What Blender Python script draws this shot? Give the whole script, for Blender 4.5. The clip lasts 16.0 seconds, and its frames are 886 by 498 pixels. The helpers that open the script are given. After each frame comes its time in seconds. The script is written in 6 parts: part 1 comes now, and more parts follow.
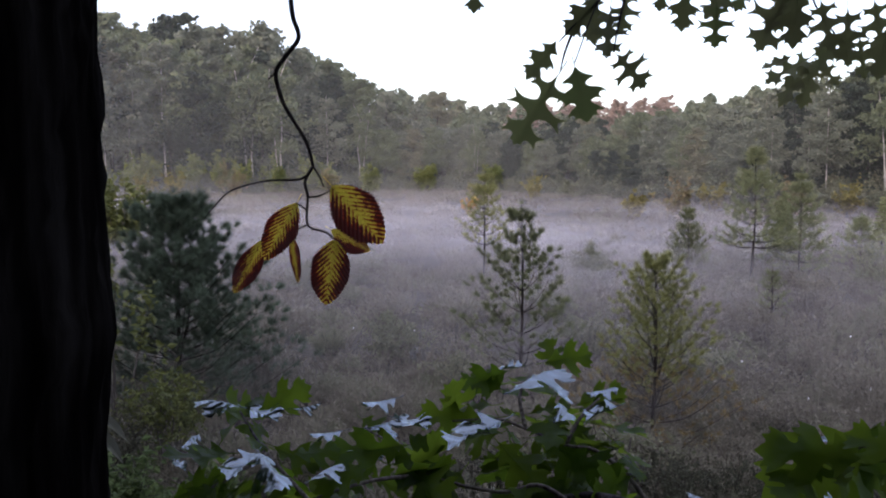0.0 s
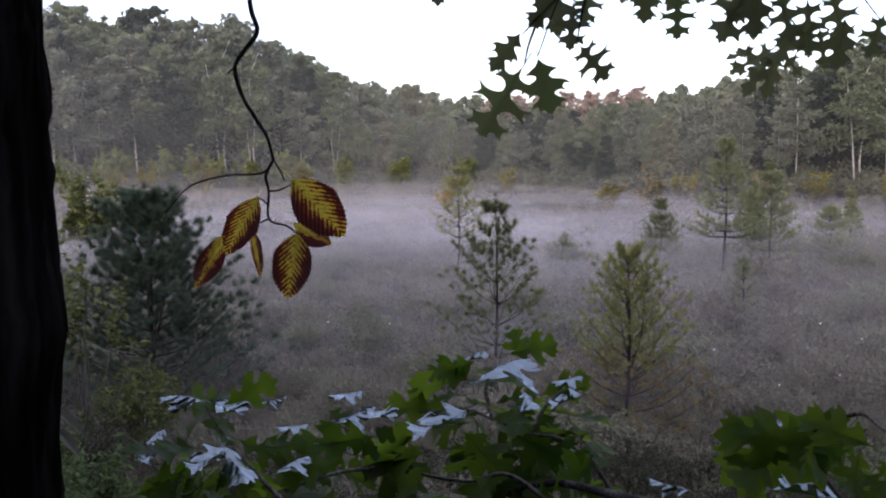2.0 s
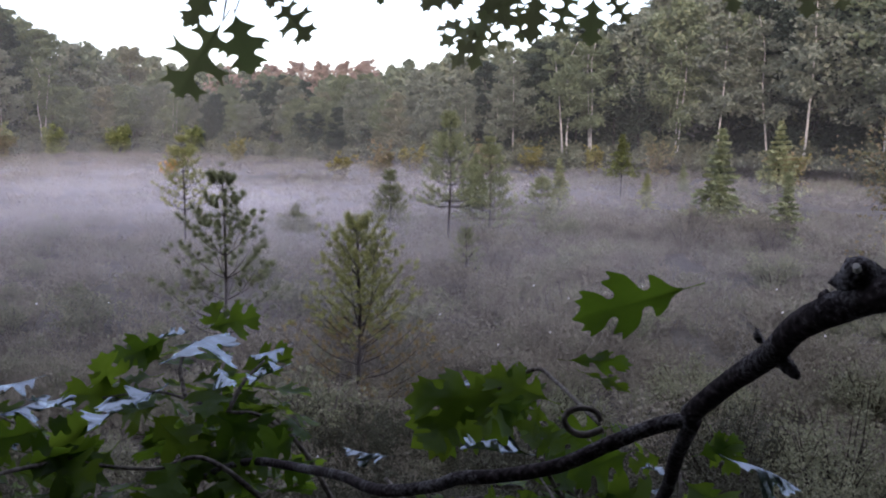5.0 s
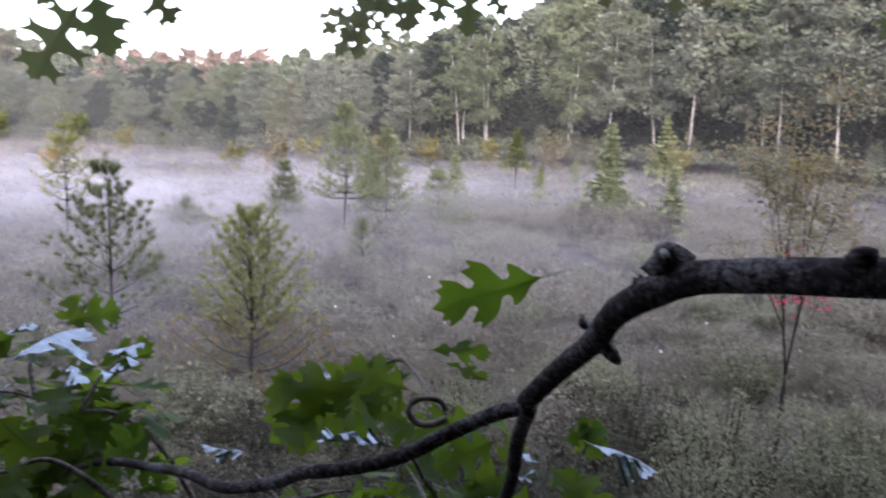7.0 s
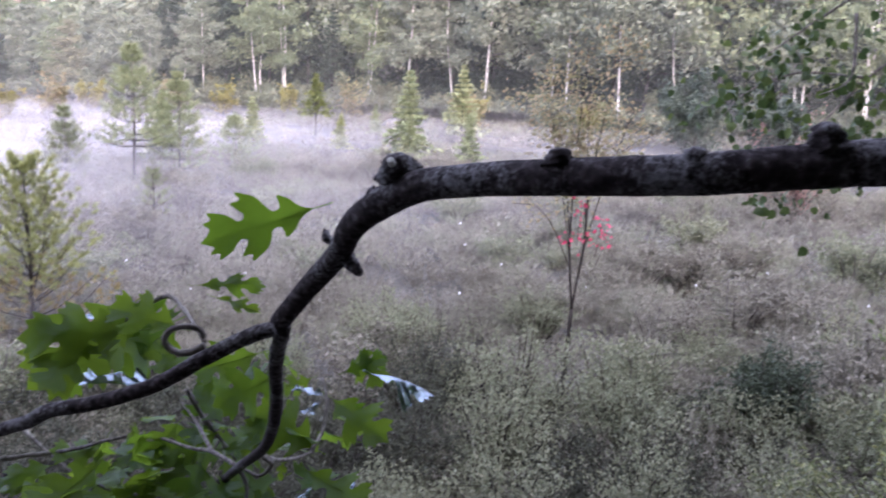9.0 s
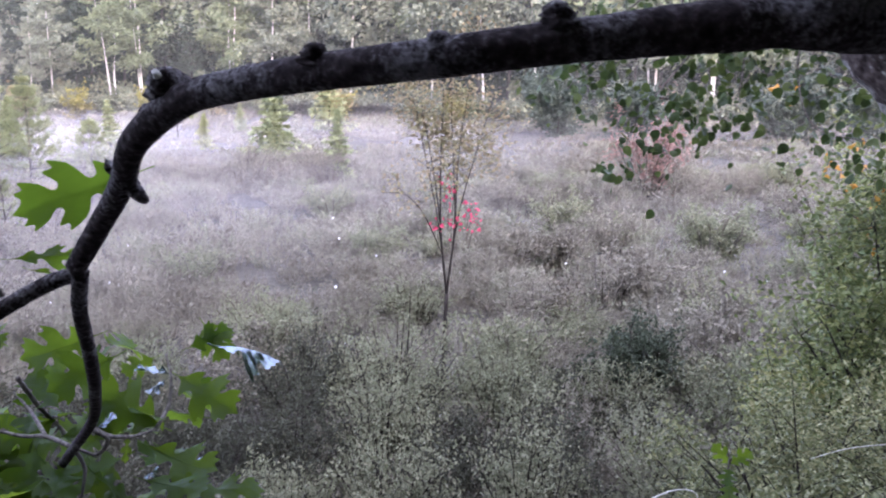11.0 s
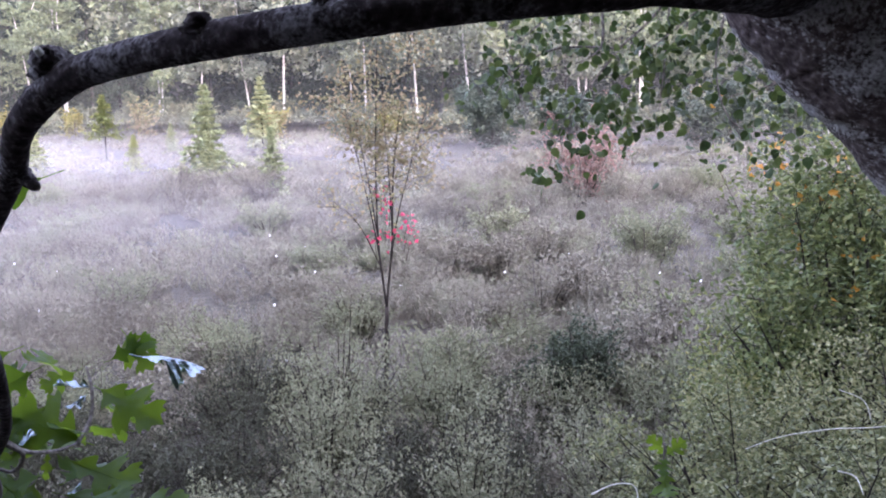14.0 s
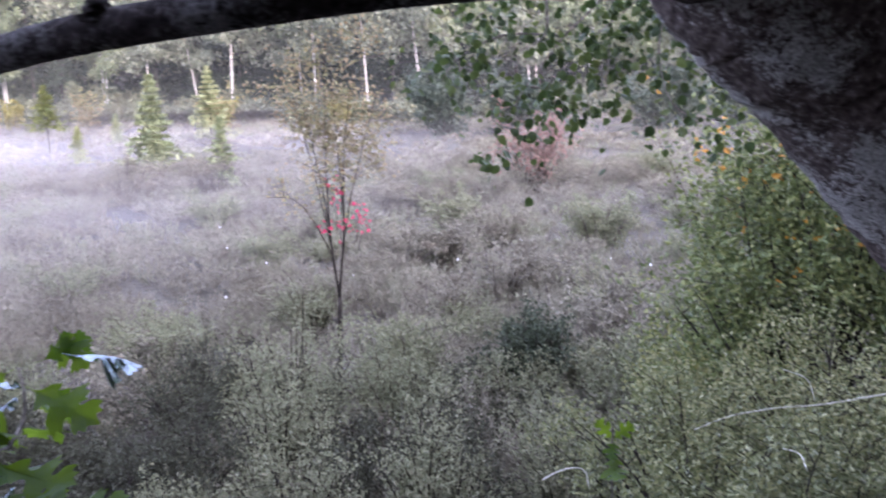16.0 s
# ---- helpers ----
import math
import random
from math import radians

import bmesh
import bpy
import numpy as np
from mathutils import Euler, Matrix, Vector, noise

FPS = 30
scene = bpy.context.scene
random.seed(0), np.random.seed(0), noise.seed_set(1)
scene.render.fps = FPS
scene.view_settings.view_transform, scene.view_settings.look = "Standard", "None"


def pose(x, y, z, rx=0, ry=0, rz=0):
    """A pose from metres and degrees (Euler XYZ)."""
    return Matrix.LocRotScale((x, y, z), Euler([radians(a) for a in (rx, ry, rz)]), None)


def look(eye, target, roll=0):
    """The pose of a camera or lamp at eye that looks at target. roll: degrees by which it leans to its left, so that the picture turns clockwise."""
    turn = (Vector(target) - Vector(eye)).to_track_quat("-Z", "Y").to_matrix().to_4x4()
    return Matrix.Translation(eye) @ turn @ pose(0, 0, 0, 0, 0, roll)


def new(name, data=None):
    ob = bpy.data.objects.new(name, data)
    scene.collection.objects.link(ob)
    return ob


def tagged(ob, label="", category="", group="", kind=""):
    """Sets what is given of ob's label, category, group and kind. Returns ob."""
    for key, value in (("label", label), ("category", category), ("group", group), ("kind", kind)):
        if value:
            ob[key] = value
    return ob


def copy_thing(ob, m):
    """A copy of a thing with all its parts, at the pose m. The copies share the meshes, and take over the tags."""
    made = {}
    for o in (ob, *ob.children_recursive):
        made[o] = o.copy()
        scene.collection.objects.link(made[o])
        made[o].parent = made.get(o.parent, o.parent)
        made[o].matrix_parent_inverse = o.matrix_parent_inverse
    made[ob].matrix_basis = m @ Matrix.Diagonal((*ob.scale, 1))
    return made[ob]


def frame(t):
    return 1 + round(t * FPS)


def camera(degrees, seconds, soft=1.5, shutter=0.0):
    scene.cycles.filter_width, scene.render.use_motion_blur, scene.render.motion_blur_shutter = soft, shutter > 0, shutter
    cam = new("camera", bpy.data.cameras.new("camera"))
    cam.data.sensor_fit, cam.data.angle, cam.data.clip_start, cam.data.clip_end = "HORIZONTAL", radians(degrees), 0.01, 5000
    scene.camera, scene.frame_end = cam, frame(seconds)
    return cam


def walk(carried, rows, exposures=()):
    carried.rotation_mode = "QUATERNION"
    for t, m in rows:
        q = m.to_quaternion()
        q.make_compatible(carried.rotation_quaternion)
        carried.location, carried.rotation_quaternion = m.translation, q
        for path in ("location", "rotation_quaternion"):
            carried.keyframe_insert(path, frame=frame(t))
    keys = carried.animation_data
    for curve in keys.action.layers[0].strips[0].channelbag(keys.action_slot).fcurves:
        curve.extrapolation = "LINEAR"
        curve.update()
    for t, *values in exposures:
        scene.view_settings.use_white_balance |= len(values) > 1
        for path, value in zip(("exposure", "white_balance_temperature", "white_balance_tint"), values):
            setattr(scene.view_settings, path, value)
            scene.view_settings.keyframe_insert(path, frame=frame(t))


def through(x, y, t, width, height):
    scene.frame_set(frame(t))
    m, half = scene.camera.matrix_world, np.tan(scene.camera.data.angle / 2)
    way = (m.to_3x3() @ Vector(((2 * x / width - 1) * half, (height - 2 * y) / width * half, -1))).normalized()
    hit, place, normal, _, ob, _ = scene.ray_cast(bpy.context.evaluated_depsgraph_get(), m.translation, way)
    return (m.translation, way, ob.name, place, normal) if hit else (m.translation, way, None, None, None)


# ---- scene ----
from mathutils.geometry import delaunay_2d_cdt

cam = camera(54.2, 16.0, soft=2.0, shutter=0.7)
PATH = [
    (0, (0.371, 0.156, 4.413), (0.324, 2.145, 4.208), -0.0),
    (0.5, (0.373, 0.151, 4.415), (0.329, 2.14, 4.212), -0.1),
    (1, (0.376, 0.149, 4.417), (0.336, 2.138, 4.217), -0.2),
    (1.5, (0.386, 0.146, 4.414), (0.371, 2.135, 4.199), -0.6),
    (2, (0.391, 0.147, 4.413), (0.401, 2.135, 4.191), -0.5),
    (2.5, (0.394, 0.147, 4.411), (0.425, 2.132, 4.173), -0.4),
    (3, (0.399, 0.146, 4.41), (0.431, 2.13, 4.161), -0.6),
    (3.5, (0.419, 0.149, 4.412), (0.573, 2.124, 4.139), 0.2),
    (4, (0.443, 0.154, 4.406), (0.802, 2.1, 4.118), 1.0),
    (4.2, (0.445, 0.172, 4.401), (0.934, 2.09, 4.118), 1.3),
    (6.5, (0.511, 0.206, 4.396), (1.219, 2.053, 4.105), 0.8),
    (7, (0.517, 0.194, 4.393), (1.345, 1.989, 4.092), 1.5),
    (7.5, (0.528, 0.186, 4.385), (1.431, 1.939, 4.052), 1.4),
    (8, (0.537, 0.176, 4.379), (1.526, 1.878, 4.027), 1.6),
    (8.5, (0.54, 0.166, 4.374), (1.65, 1.779, 3.968), 2.2),
    (9, (0.548, 0.161, 4.373), (1.755, 1.704, 3.97), 2.5),
    (9.5, (0.553, 0.151, 4.372), (1.842, 1.633, 3.993), 2.6),
    (10, (0.558, 0.13, 4.363), (1.933, 1.523, 3.953), 2.4),
    (10.2, (0.567, 0.126, 4.354), (1.941, 1.515, 3.924), 1.8),
    (12.3, (0.592, 0.08, 4.296), (2.066, 1.386, 3.944), -1.1),
    (12.5, (0.595, 0.086, 4.295), (2.07, 1.39, 3.938), -1.1),
    (13, (0.595, 0.082, 4.295), (2.09, 1.361, 3.932), -1.1),
    (13.5, (0.596, 0.083, 4.296), (2.098, 1.35, 3.922), -1.1),
    (14, (0.596, 0.086, 4.296), (2.108, 1.338, 3.916), -1.0),
    (14.5, (0.596, 0.087, 4.297), (2.109, 1.338, 3.914), -1.0),
    (15, (0.597, 0.088, 4.296), (2.109, 1.337, 3.906), -1.0),
    (15.5, (0.598, 0.086, 4.296), (2.123, 1.319, 3.905), -0.7),
    (16, (0.618, 0.079, 4.296), (2.191, 1.244, 3.887), -1.4),
]

walk(cam, [(t, look(eye, target, roll)) for t, eye, target, roll in PATH],
     exposures=[(0.0, 0.65, 6200, 19), (3.0, 0.62, 6200, 19), (4.2, 0.66, 6150, 19), (6.5, 1.42, 6150, 19), (8.5, 2.30, 5950, 22), (10.0, 2.52, 5950, 24), (12.5, 2.63, 5850, 24), (16.0, 2.6, 5850, 24)])

# ---- light: a clear sky just before sunrise, seen from under the trees, and an added fill ----
world = bpy.data.worlds.new("dawn_sky")
scene.world = world
world.use_nodes = True
wt = world.node_tree
sky = wt.nodes.new("ShaderNodeTexSky")
sky.sky_type, sky.sun_disc = "NISHITA", False
sky.sun_elevation, sky.sun_rotation = radians(22), radians(200)
sky.air_density, sky.dust_density, sky.ozone_density = 1.0, 2.0, 1.0
veil = wt.nodes.new("ShaderNodeMix")  # high thin cloud whitens the whole sky
veil.data_type, veil.blend_type = "RGBA", "ADD"
veil.inputs[0].default_value = 1.0
veil.inputs[7].default_value = (3.2, 3.15, 3.3, 1)
wt.links.new(sky.outputs[0], veil.inputs[6])
wt.links.new(veil.outputs[2], wt.nodes["Background"].inputs[0])
wt.nodes["Background"].inputs[1].default_value = 0.15
# broad fill lamp added high behind the viewpoint; the sun is not up
soft_fill_data = bpy.data.lights.new("soft_fill", "SUN")
soft_fill_data.energy, soft_fill_data.angle, soft_fill_data.color = 0.9, radians(40), (1.0, 0.95, 0.92)
soft_fill = new("soft_fill", soft_fill_data)
soft_fill.matrix_world = look((-20, -50, 62), (0, 0, 0))


# ---- materials ----
def nodes_of(name):
    m = bpy.data.materials.new(name)
    m.use_nodes = True
    return m, m.node_tree, m.node_tree.nodes["Principled BSDF"]


def ramp(nt, fac, stops):
    r = nt.nodes.new("ShaderNodeValToRGB")
    els = r.color_ramp.elements
    while len(els) < len(stops):
        els.new(0.5)
    for e, (p, c) in zip(els, stops):
        e.position, e.color = p, (*c, 1)
    nt.links.new(fac, r.inputs[0])
    return r.outputs[0]


def noise_tex(nt, scale, detail=4, coord="Object"):
    tc = nt.nodes.new("ShaderNodeTexCoord")
    n = nt.nodes.new("ShaderNodeTexNoise")
    n.inputs["Scale"].default_value, n.inputs["Detail"].default_value = scale, detail
    nt.links.new(tc.outputs[coord], n.inputs["Vector"])
    return n.outputs["Fac"]


def calc(nt, op, a, b):
    m = nt.nodes.new("ShaderNodeMath")
    m.operation = op
    for i, v in ((0, a), (1, b)):
        if isinstance(v, (int, float)):
            m.inputs[i].default_value = v
        else:
            nt.links.new(v, m.inputs[i])
    return m.outputs[0]


def bump(nt, bsdf, height, strength, distance):
    b = nt.nodes.new("ShaderNodeBump")
    b.inputs["Strength"].default_value, b.inputs["Distance"].default_value = strength, distance
    nt.links.new(height, b.inputs["Height"])
    nt.links.new(b.outputs[0], bsdf.inputs["Normal"])


def foliage(name, cols, rough=0.6, through=0.3, by="island", spec=0.3, patch=0.0, coat=0.0, glow=None, coat_ior=1.5, veins=0.1):
    """Leaves: colour varies leaf by leaf, and in patches over the ground if asked."""
    m, nt, p = nodes_of(name)
    if by == "island":
        r = nt.nodes.new("ShaderNodeNewGeometry").outputs["Random Per Island"]
    else:
        r = nt.nodes.new("ShaderNodeObjectInfo").outputs["Random"]
    if patch:
        big = noise_tex(nt, patch, 3)
        big = calc(nt, "MULTIPLY_ADD", big, 2.2)
        big.node.inputs[2].default_value = -0.6
        tuft = calc(nt, "MULTIPLY_ADD", noise_tex(nt, patch * 9, 2), 2.4)
        tuft.node.inputs[2].default_value = -0.7
        r = calc(nt, "ADD", calc(nt, "MULTIPLY", r, 0.16), calc(nt, "ADD", calc(nt, "MULTIPLY", big, 0.36), calc(nt, "MULTIPLY", tuft, 0.48)))
    elif by == "island":  # leaf by leaf, plant by plant, and over each crown
        own = nt.nodes.new("ShaderNodeObjectInfo").outputs["Random"]
        r = calc(nt, "ADD", calc(nt, "MULTIPLY", r, 0.47), calc(nt, "ADD", calc(nt, "MULTIPLY", own, 0.28), calc(nt, "MULTIPLY", noise_tex(nt, 1.6, 4), 0.25)))
    else:
        r = calc(nt, "ADD", calc(nt, "MULTIPLY", r, 0.75), calc(nt, "MULTIPLY", noise_tex(nt, 9.0, 3), 0.25))
    c = ramp(nt, r, [(i / max(1, len(cols) - 1), col) for i, col in enumerate(cols)])
    nt.links.new(c, p.inputs["Base Color"])
    p.inputs["Roughness"].default_value = rough
    p.inputs["Specular IOR Level"].default_value = spec
    p.inputs["Coat Weight"].default_value, p.inputs["Coat Roughness"].default_value, p.inputs["Coat IOR"].default_value = coat, 0.12, coat_ior
    if glow:
        tc = nt.nodes.new("ShaderNodeTexCoord")
        xyz = nt.nodes.new("ShaderNodeSeparateXYZ")
        nt.links.new(tc.outputs["Object"], xyz.inputs[0])
        rib = calc(nt, "SUBTRACT", xyz.outputs[0], calc(nt, "MULTIPLY", calc(nt, "ABSOLUTE", xyz.outputs[1], 0), 0.8))
        rib = calc(nt, "ADD", calc(nt, "SINE", calc(nt, "MULTIPLY", rib, 34.0), 0), calc(nt, "MULTIPLY", noise_tex(nt, 14.0, 4), 1.5))
        bump(nt, p, rib, veins, 0.02)
        nt.links.new(p.inputs["Normal"].links[0].from_socket, p.inputs["Coat Normal"])
    t = nt.nodes.new("ShaderNodeBsdfTranslucent")
    nt.links.new(ramp(nt, r, list(enumerate(glow))) if glow else c, t.inputs[0])
    mix = nt.nodes.new("ShaderNodeMixShader")
    mix.inputs[0].default_value = through
    nt.links.new(p.outputs[0], mix.inputs[1])
    nt.links.new(t.outputs[0], mix.inputs[2])
    nt.links.new(mix.outputs[0], nt.nodes["Material Output"].inputs[0])
    return m


def bark(name, cols, scale, stretch=0.15, depth=0.01, rough=0.9, cells=0.4):
    m, nt, p = nodes_of(name)
    tc = nt.nodes.new("ShaderNodeTexCoord")
    mp = nt.nodes.new("ShaderNodeMapping")
    mp.inputs["Scale"].default_value = (1, 1, stretch)
    nt.links.new(tc.outputs["Object"], mp.inputs[0])
    n = nt.nodes.new("ShaderNodeTexNoise")
    n.inputs["Scale"].default_value, n.inputs["Detail"].default_value = scale, 8
    nt.links.new(mp.outputs[0], n.inputs["Vector"])
    v = nt.nodes.new("ShaderNodeTexVoronoi")
    v.inputs["Scale"].default_value = scale * 0.8
    nt.links.new(mp.outputs[0], v.inputs["Vector"])
    h = calc(nt, "ADD", calc(nt, "MULTIPLY", n.outputs["Fac"], 1.0 - 0.75 * cells), calc(nt, "MULTIPLY", v.outputs["Distance"], cells))
    shade = ramp(nt, h, [(0.25 + 0.5 * i / (len(cols) - 1), c) for i, c in enumerate(cols)])
    nt.links.new(shade, p.inputs["Base Color"])
    p.inputs["Roughness"].default_value = rough
    p.inputs["Specular IOR Level"].default_value = 0.04
    bump(nt, p, h, 0.9, depth)
    return m


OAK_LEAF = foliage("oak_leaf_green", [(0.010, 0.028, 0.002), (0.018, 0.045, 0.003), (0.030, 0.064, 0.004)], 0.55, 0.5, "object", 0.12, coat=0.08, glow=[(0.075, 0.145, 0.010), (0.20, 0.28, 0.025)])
# oak leaf copy for sky glints: dark base, raised IOR, sky blue in the tint
OAK_GLINT = foliage("sky_glint_oak_leaf", [(0.008, 0.016, 0.014), (0.014, 0.026, 0.020)], 0.2, 0.1, "object", 1.0, glow=[(0.05, 0.12, 0.01), (0.09, 0.16, 0.02)], veins=0.2)
OAK_GLINT.node_tree.nodes["Principled BSDF"].inputs["IOR"].default_value = 2.2
OAK_GLINT.node_tree.nodes["Principled BSDF"].inputs["Specular Tint"].default_value = (0.72, 0.84, 1.0, 1)
OAK_HANG = foliage("oak_leaf_olive", [(0.073, 0.080, 0.034), (0.106, 0.109, 0.047), (0.093, 0.126, 0.040)], 0.45, 0.55, "object", 0.4)
PALE_LEAF = foliage("pale_narrow_leaf", [(0.180, 0.180, 0.144), (0.216, 0.216, 0.180)], 0.5, 0.3, "object")
ASPEN_LEAF = foliage("aspen_leaf", [(0.014, 0.024, 0.010), (0.042, 0.066, 0.018), (0.09, 0.115, 0.032), (0.20, 0.19, 0.05)], 0.5, 0.4, spec=0.25)
# near bushes: wide colour range stands in for inner shadow and leaf glints
BUSH_LEAF = foliage("bush_leaf", [(0.016, 0.026, 0.010), (0.050, 0.072, 0.025), (0.10, 0.125, 0.042), (0.19, 0.20, 0.07), (0.34, 0.30, 0.11)], 0.5, 0.35, spec=0.35)
OLIVE_LEAF = foliage("olive_bush_leaf", [(0.024, 0.032, 0.014), (0.074, 0.086, 0.036), (0.148, 0.158, 0.067), (0.245, 0.24, 0.115), (0.46, 0.44, 0.26)], 0.45, 0.3, spec=0.45)
ORANGE_LEAF = foliage("orange_leaf", [(0.36, 0.22, 0.03), (0.42, 0.19, 0.03), (0.34, 0.27, 0.05)], 0.5, 0.4)
RED_LEAF = foliage("red_leaf", [(0.38, 0.03, 0.07), (0.48, 0.05, 0.11), (0.36, 0.07, 0.07)], 0.5, 0.4)
PINK_LEAF = foliage("dull_red_leaf", [(0.19, 0.10, 0.09), (0.21, 0.125, 0.105), (0.165, 0.125, 0.095)], 0.6, 0.35)
# pink of the early sun on far treetops, put into the leaf colour
SUNLIT_LEAF = foliage("sunlit_far_leaf", [(0.27, 0.20, 0.17), (0.35, 0.25, 0.20), (0.30, 0.24, 0.19)], 0.7, 0.3)
TAN_LEAF = foliage("tan_maple_leaf", [(0.14, 0.125, 0.07), (0.23, 0.175, 0.10), (0.17, 0.165, 0.08), (0.36, 0.20, 0.125)], 0.6, 0.35)
HEATH_LEAF = foliage("heath_leaf", [(0.055, 0.047, 0.041), (0.115, 0.104, 0.080), (0.175, 0.158, 0.128), (0.155, 0.16, 0.108), (0.245, 0.228, 0.185)], 0.7, 0.25, patch=0.12)
LIME_LEAF = foliage("yellow_green_leaf", [(0.045, 0.06, 0.02), (0.085, 0.10, 0.03), (0.13, 0.14, 0.04), (0.19, 0.185, 0.055)], 0.5, 0.4)
SHORE_LIME = foliage("shore_yellow_green_leaf", [(0.10, 0.125, 0.045), (0.18, 0.20, 0.07), (0.27, 0.27, 0.10)], 0.6, 0.35)
BANK_LEAF = foliage("bank_shrub_leaf", [(0.026, 0.044, 0.017), (0.06, 0.088, 0.032), (0.10, 0.135, 0.05), (0.155, 0.185, 0.07)], 0.6, 0.35, spec=0.15)
WILLOW_LEAF = foliage("grey_green_bush_leaf", [(0.035, 0.045, 0.036), (0.06, 0.075, 0.058), (0.09, 0.105, 0.08)], 0.6, 0.25)
SAGE_LEAF = foliage("sage_shrub_leaf", [(0.082, 0.090, 0.054), (0.138, 0.146, 0.090), (0.182, 0.182, 0.118), (0.23, 0.215, 0.15)], 0.6, 0.3)
GREEN_LEAF = foliage("green_shrub_leaf", [(0.020, 0.029, 0.015), (0.033, 0.043, 0.024), (0.048, 0.055, 0.029)], 0.6, 0.25)
DARK_LEAF = foliage("dark_shrub_leaf", [(0.026, 0.027, 0.018), (0.046, 0.048, 0.031), (0.072, 0.073, 0.047)], 0.6, 0.25)
PINE_NEEDLE = foliage("pine_needle", [(0.075, 0.092, 0.044), (0.12, 0.135, 0.064), (0.18, 0.188, 0.09)], 0.6, 0.2)
PINE_YELLOW = foliage("yellowing_pine_needle", [(0.132, 0.159, 0.051), (0.196, 0.208, 0.072), (0.285, 0.268, 0.098)], 0.6, 0.2)
PINE_DARK = foliage("dark_pine_needle", [(0.038, 0.057, 0.040), (0.066, 0.092, 0.060), (0.094, 0.122, 0.080)], 0.6, 0.2)
PINE_OLD = foliage("old_pine_needle", [(0.112, 0.096, 0.035), (0.174, 0.130, 0.048), (0.217, 0.149, 0.053)], 0.6, 0.2)
# needle colour lightened and dulled to carry some of the mist's haze
SPRUCE = foliage("haze_paled_spruce_needle", [(0.131, 0.156, 0.083), (0.195, 0.214, 0.110), (0.272, 0.271, 0.136)], 0.6, 0.2)
LARCH_GOLD = foliage("gold_shrub_leaf", [(0.128, 0.116, 0.035), (0.186, 0.157, 0.046), (0.162, 0.162, 0.058)], 0.6, 0.3)
WOOD_LEAVES = [
    foliage("wood_leaf_grey_green", [(0.085, 0.098, 0.068), (0.155, 0.168, 0.12), (0.25, 0.255, 0.19)], 0.7, 0.25),
    foliage("wood_leaf_green", [(0.090, 0.110, 0.060), (0.142, 0.164, 0.091), (0.214, 0.226, 0.130)], 0.7, 0.25),
    foliage("wood_leaf_tan", [(0.115, 0.118, 0.075), (0.175, 0.168, 0.105), (0.25, 0.225, 0.135)], 0.7, 0.25),
    # shade under the woods, put into the leaf colour
    foliage("wood_leaf_shaded", [(0.022, 0.034, 0.022), (0.034, 0.046, 0.029), (0.050, 0.060, 0.038)], 0.7, 0.2)]
BRUSH_LEAF = foliage("shore_brush_leaf", [(0.05, 0.06, 0.04), (0.085, 0.095, 0.06), (0.12, 0.125, 0.075), (0.15, 0.13, 0.07)], 0.7, 0.25, patch=0.06)
# leaf colour raised in place of more haze over the far hills
FAR_LEAF = foliage("haze_lifted_far_leaf", [(0.068, 0.088, 0.058), (0.118, 0.142, 0.088), (0.166, 0.180, 0.116), (0.194, 0.180, 0.122)], 0.8, 0.2, patch=0.03)
# far darker than real bark: the backlit side's shade is in the colour
BACKLIT_BARK = bark("furrowed_backlit_bark", [(0.0008, 0.0008, 0.0008), (0.003, 0.0026, 0.0026), (0.013, 0.012, 0.0115)], 55, 0.12, 0.012)
BACKLIT_BARK.node_tree.nodes["Principled BSDF"].inputs["Specular IOR Level"].default_value = 0.0
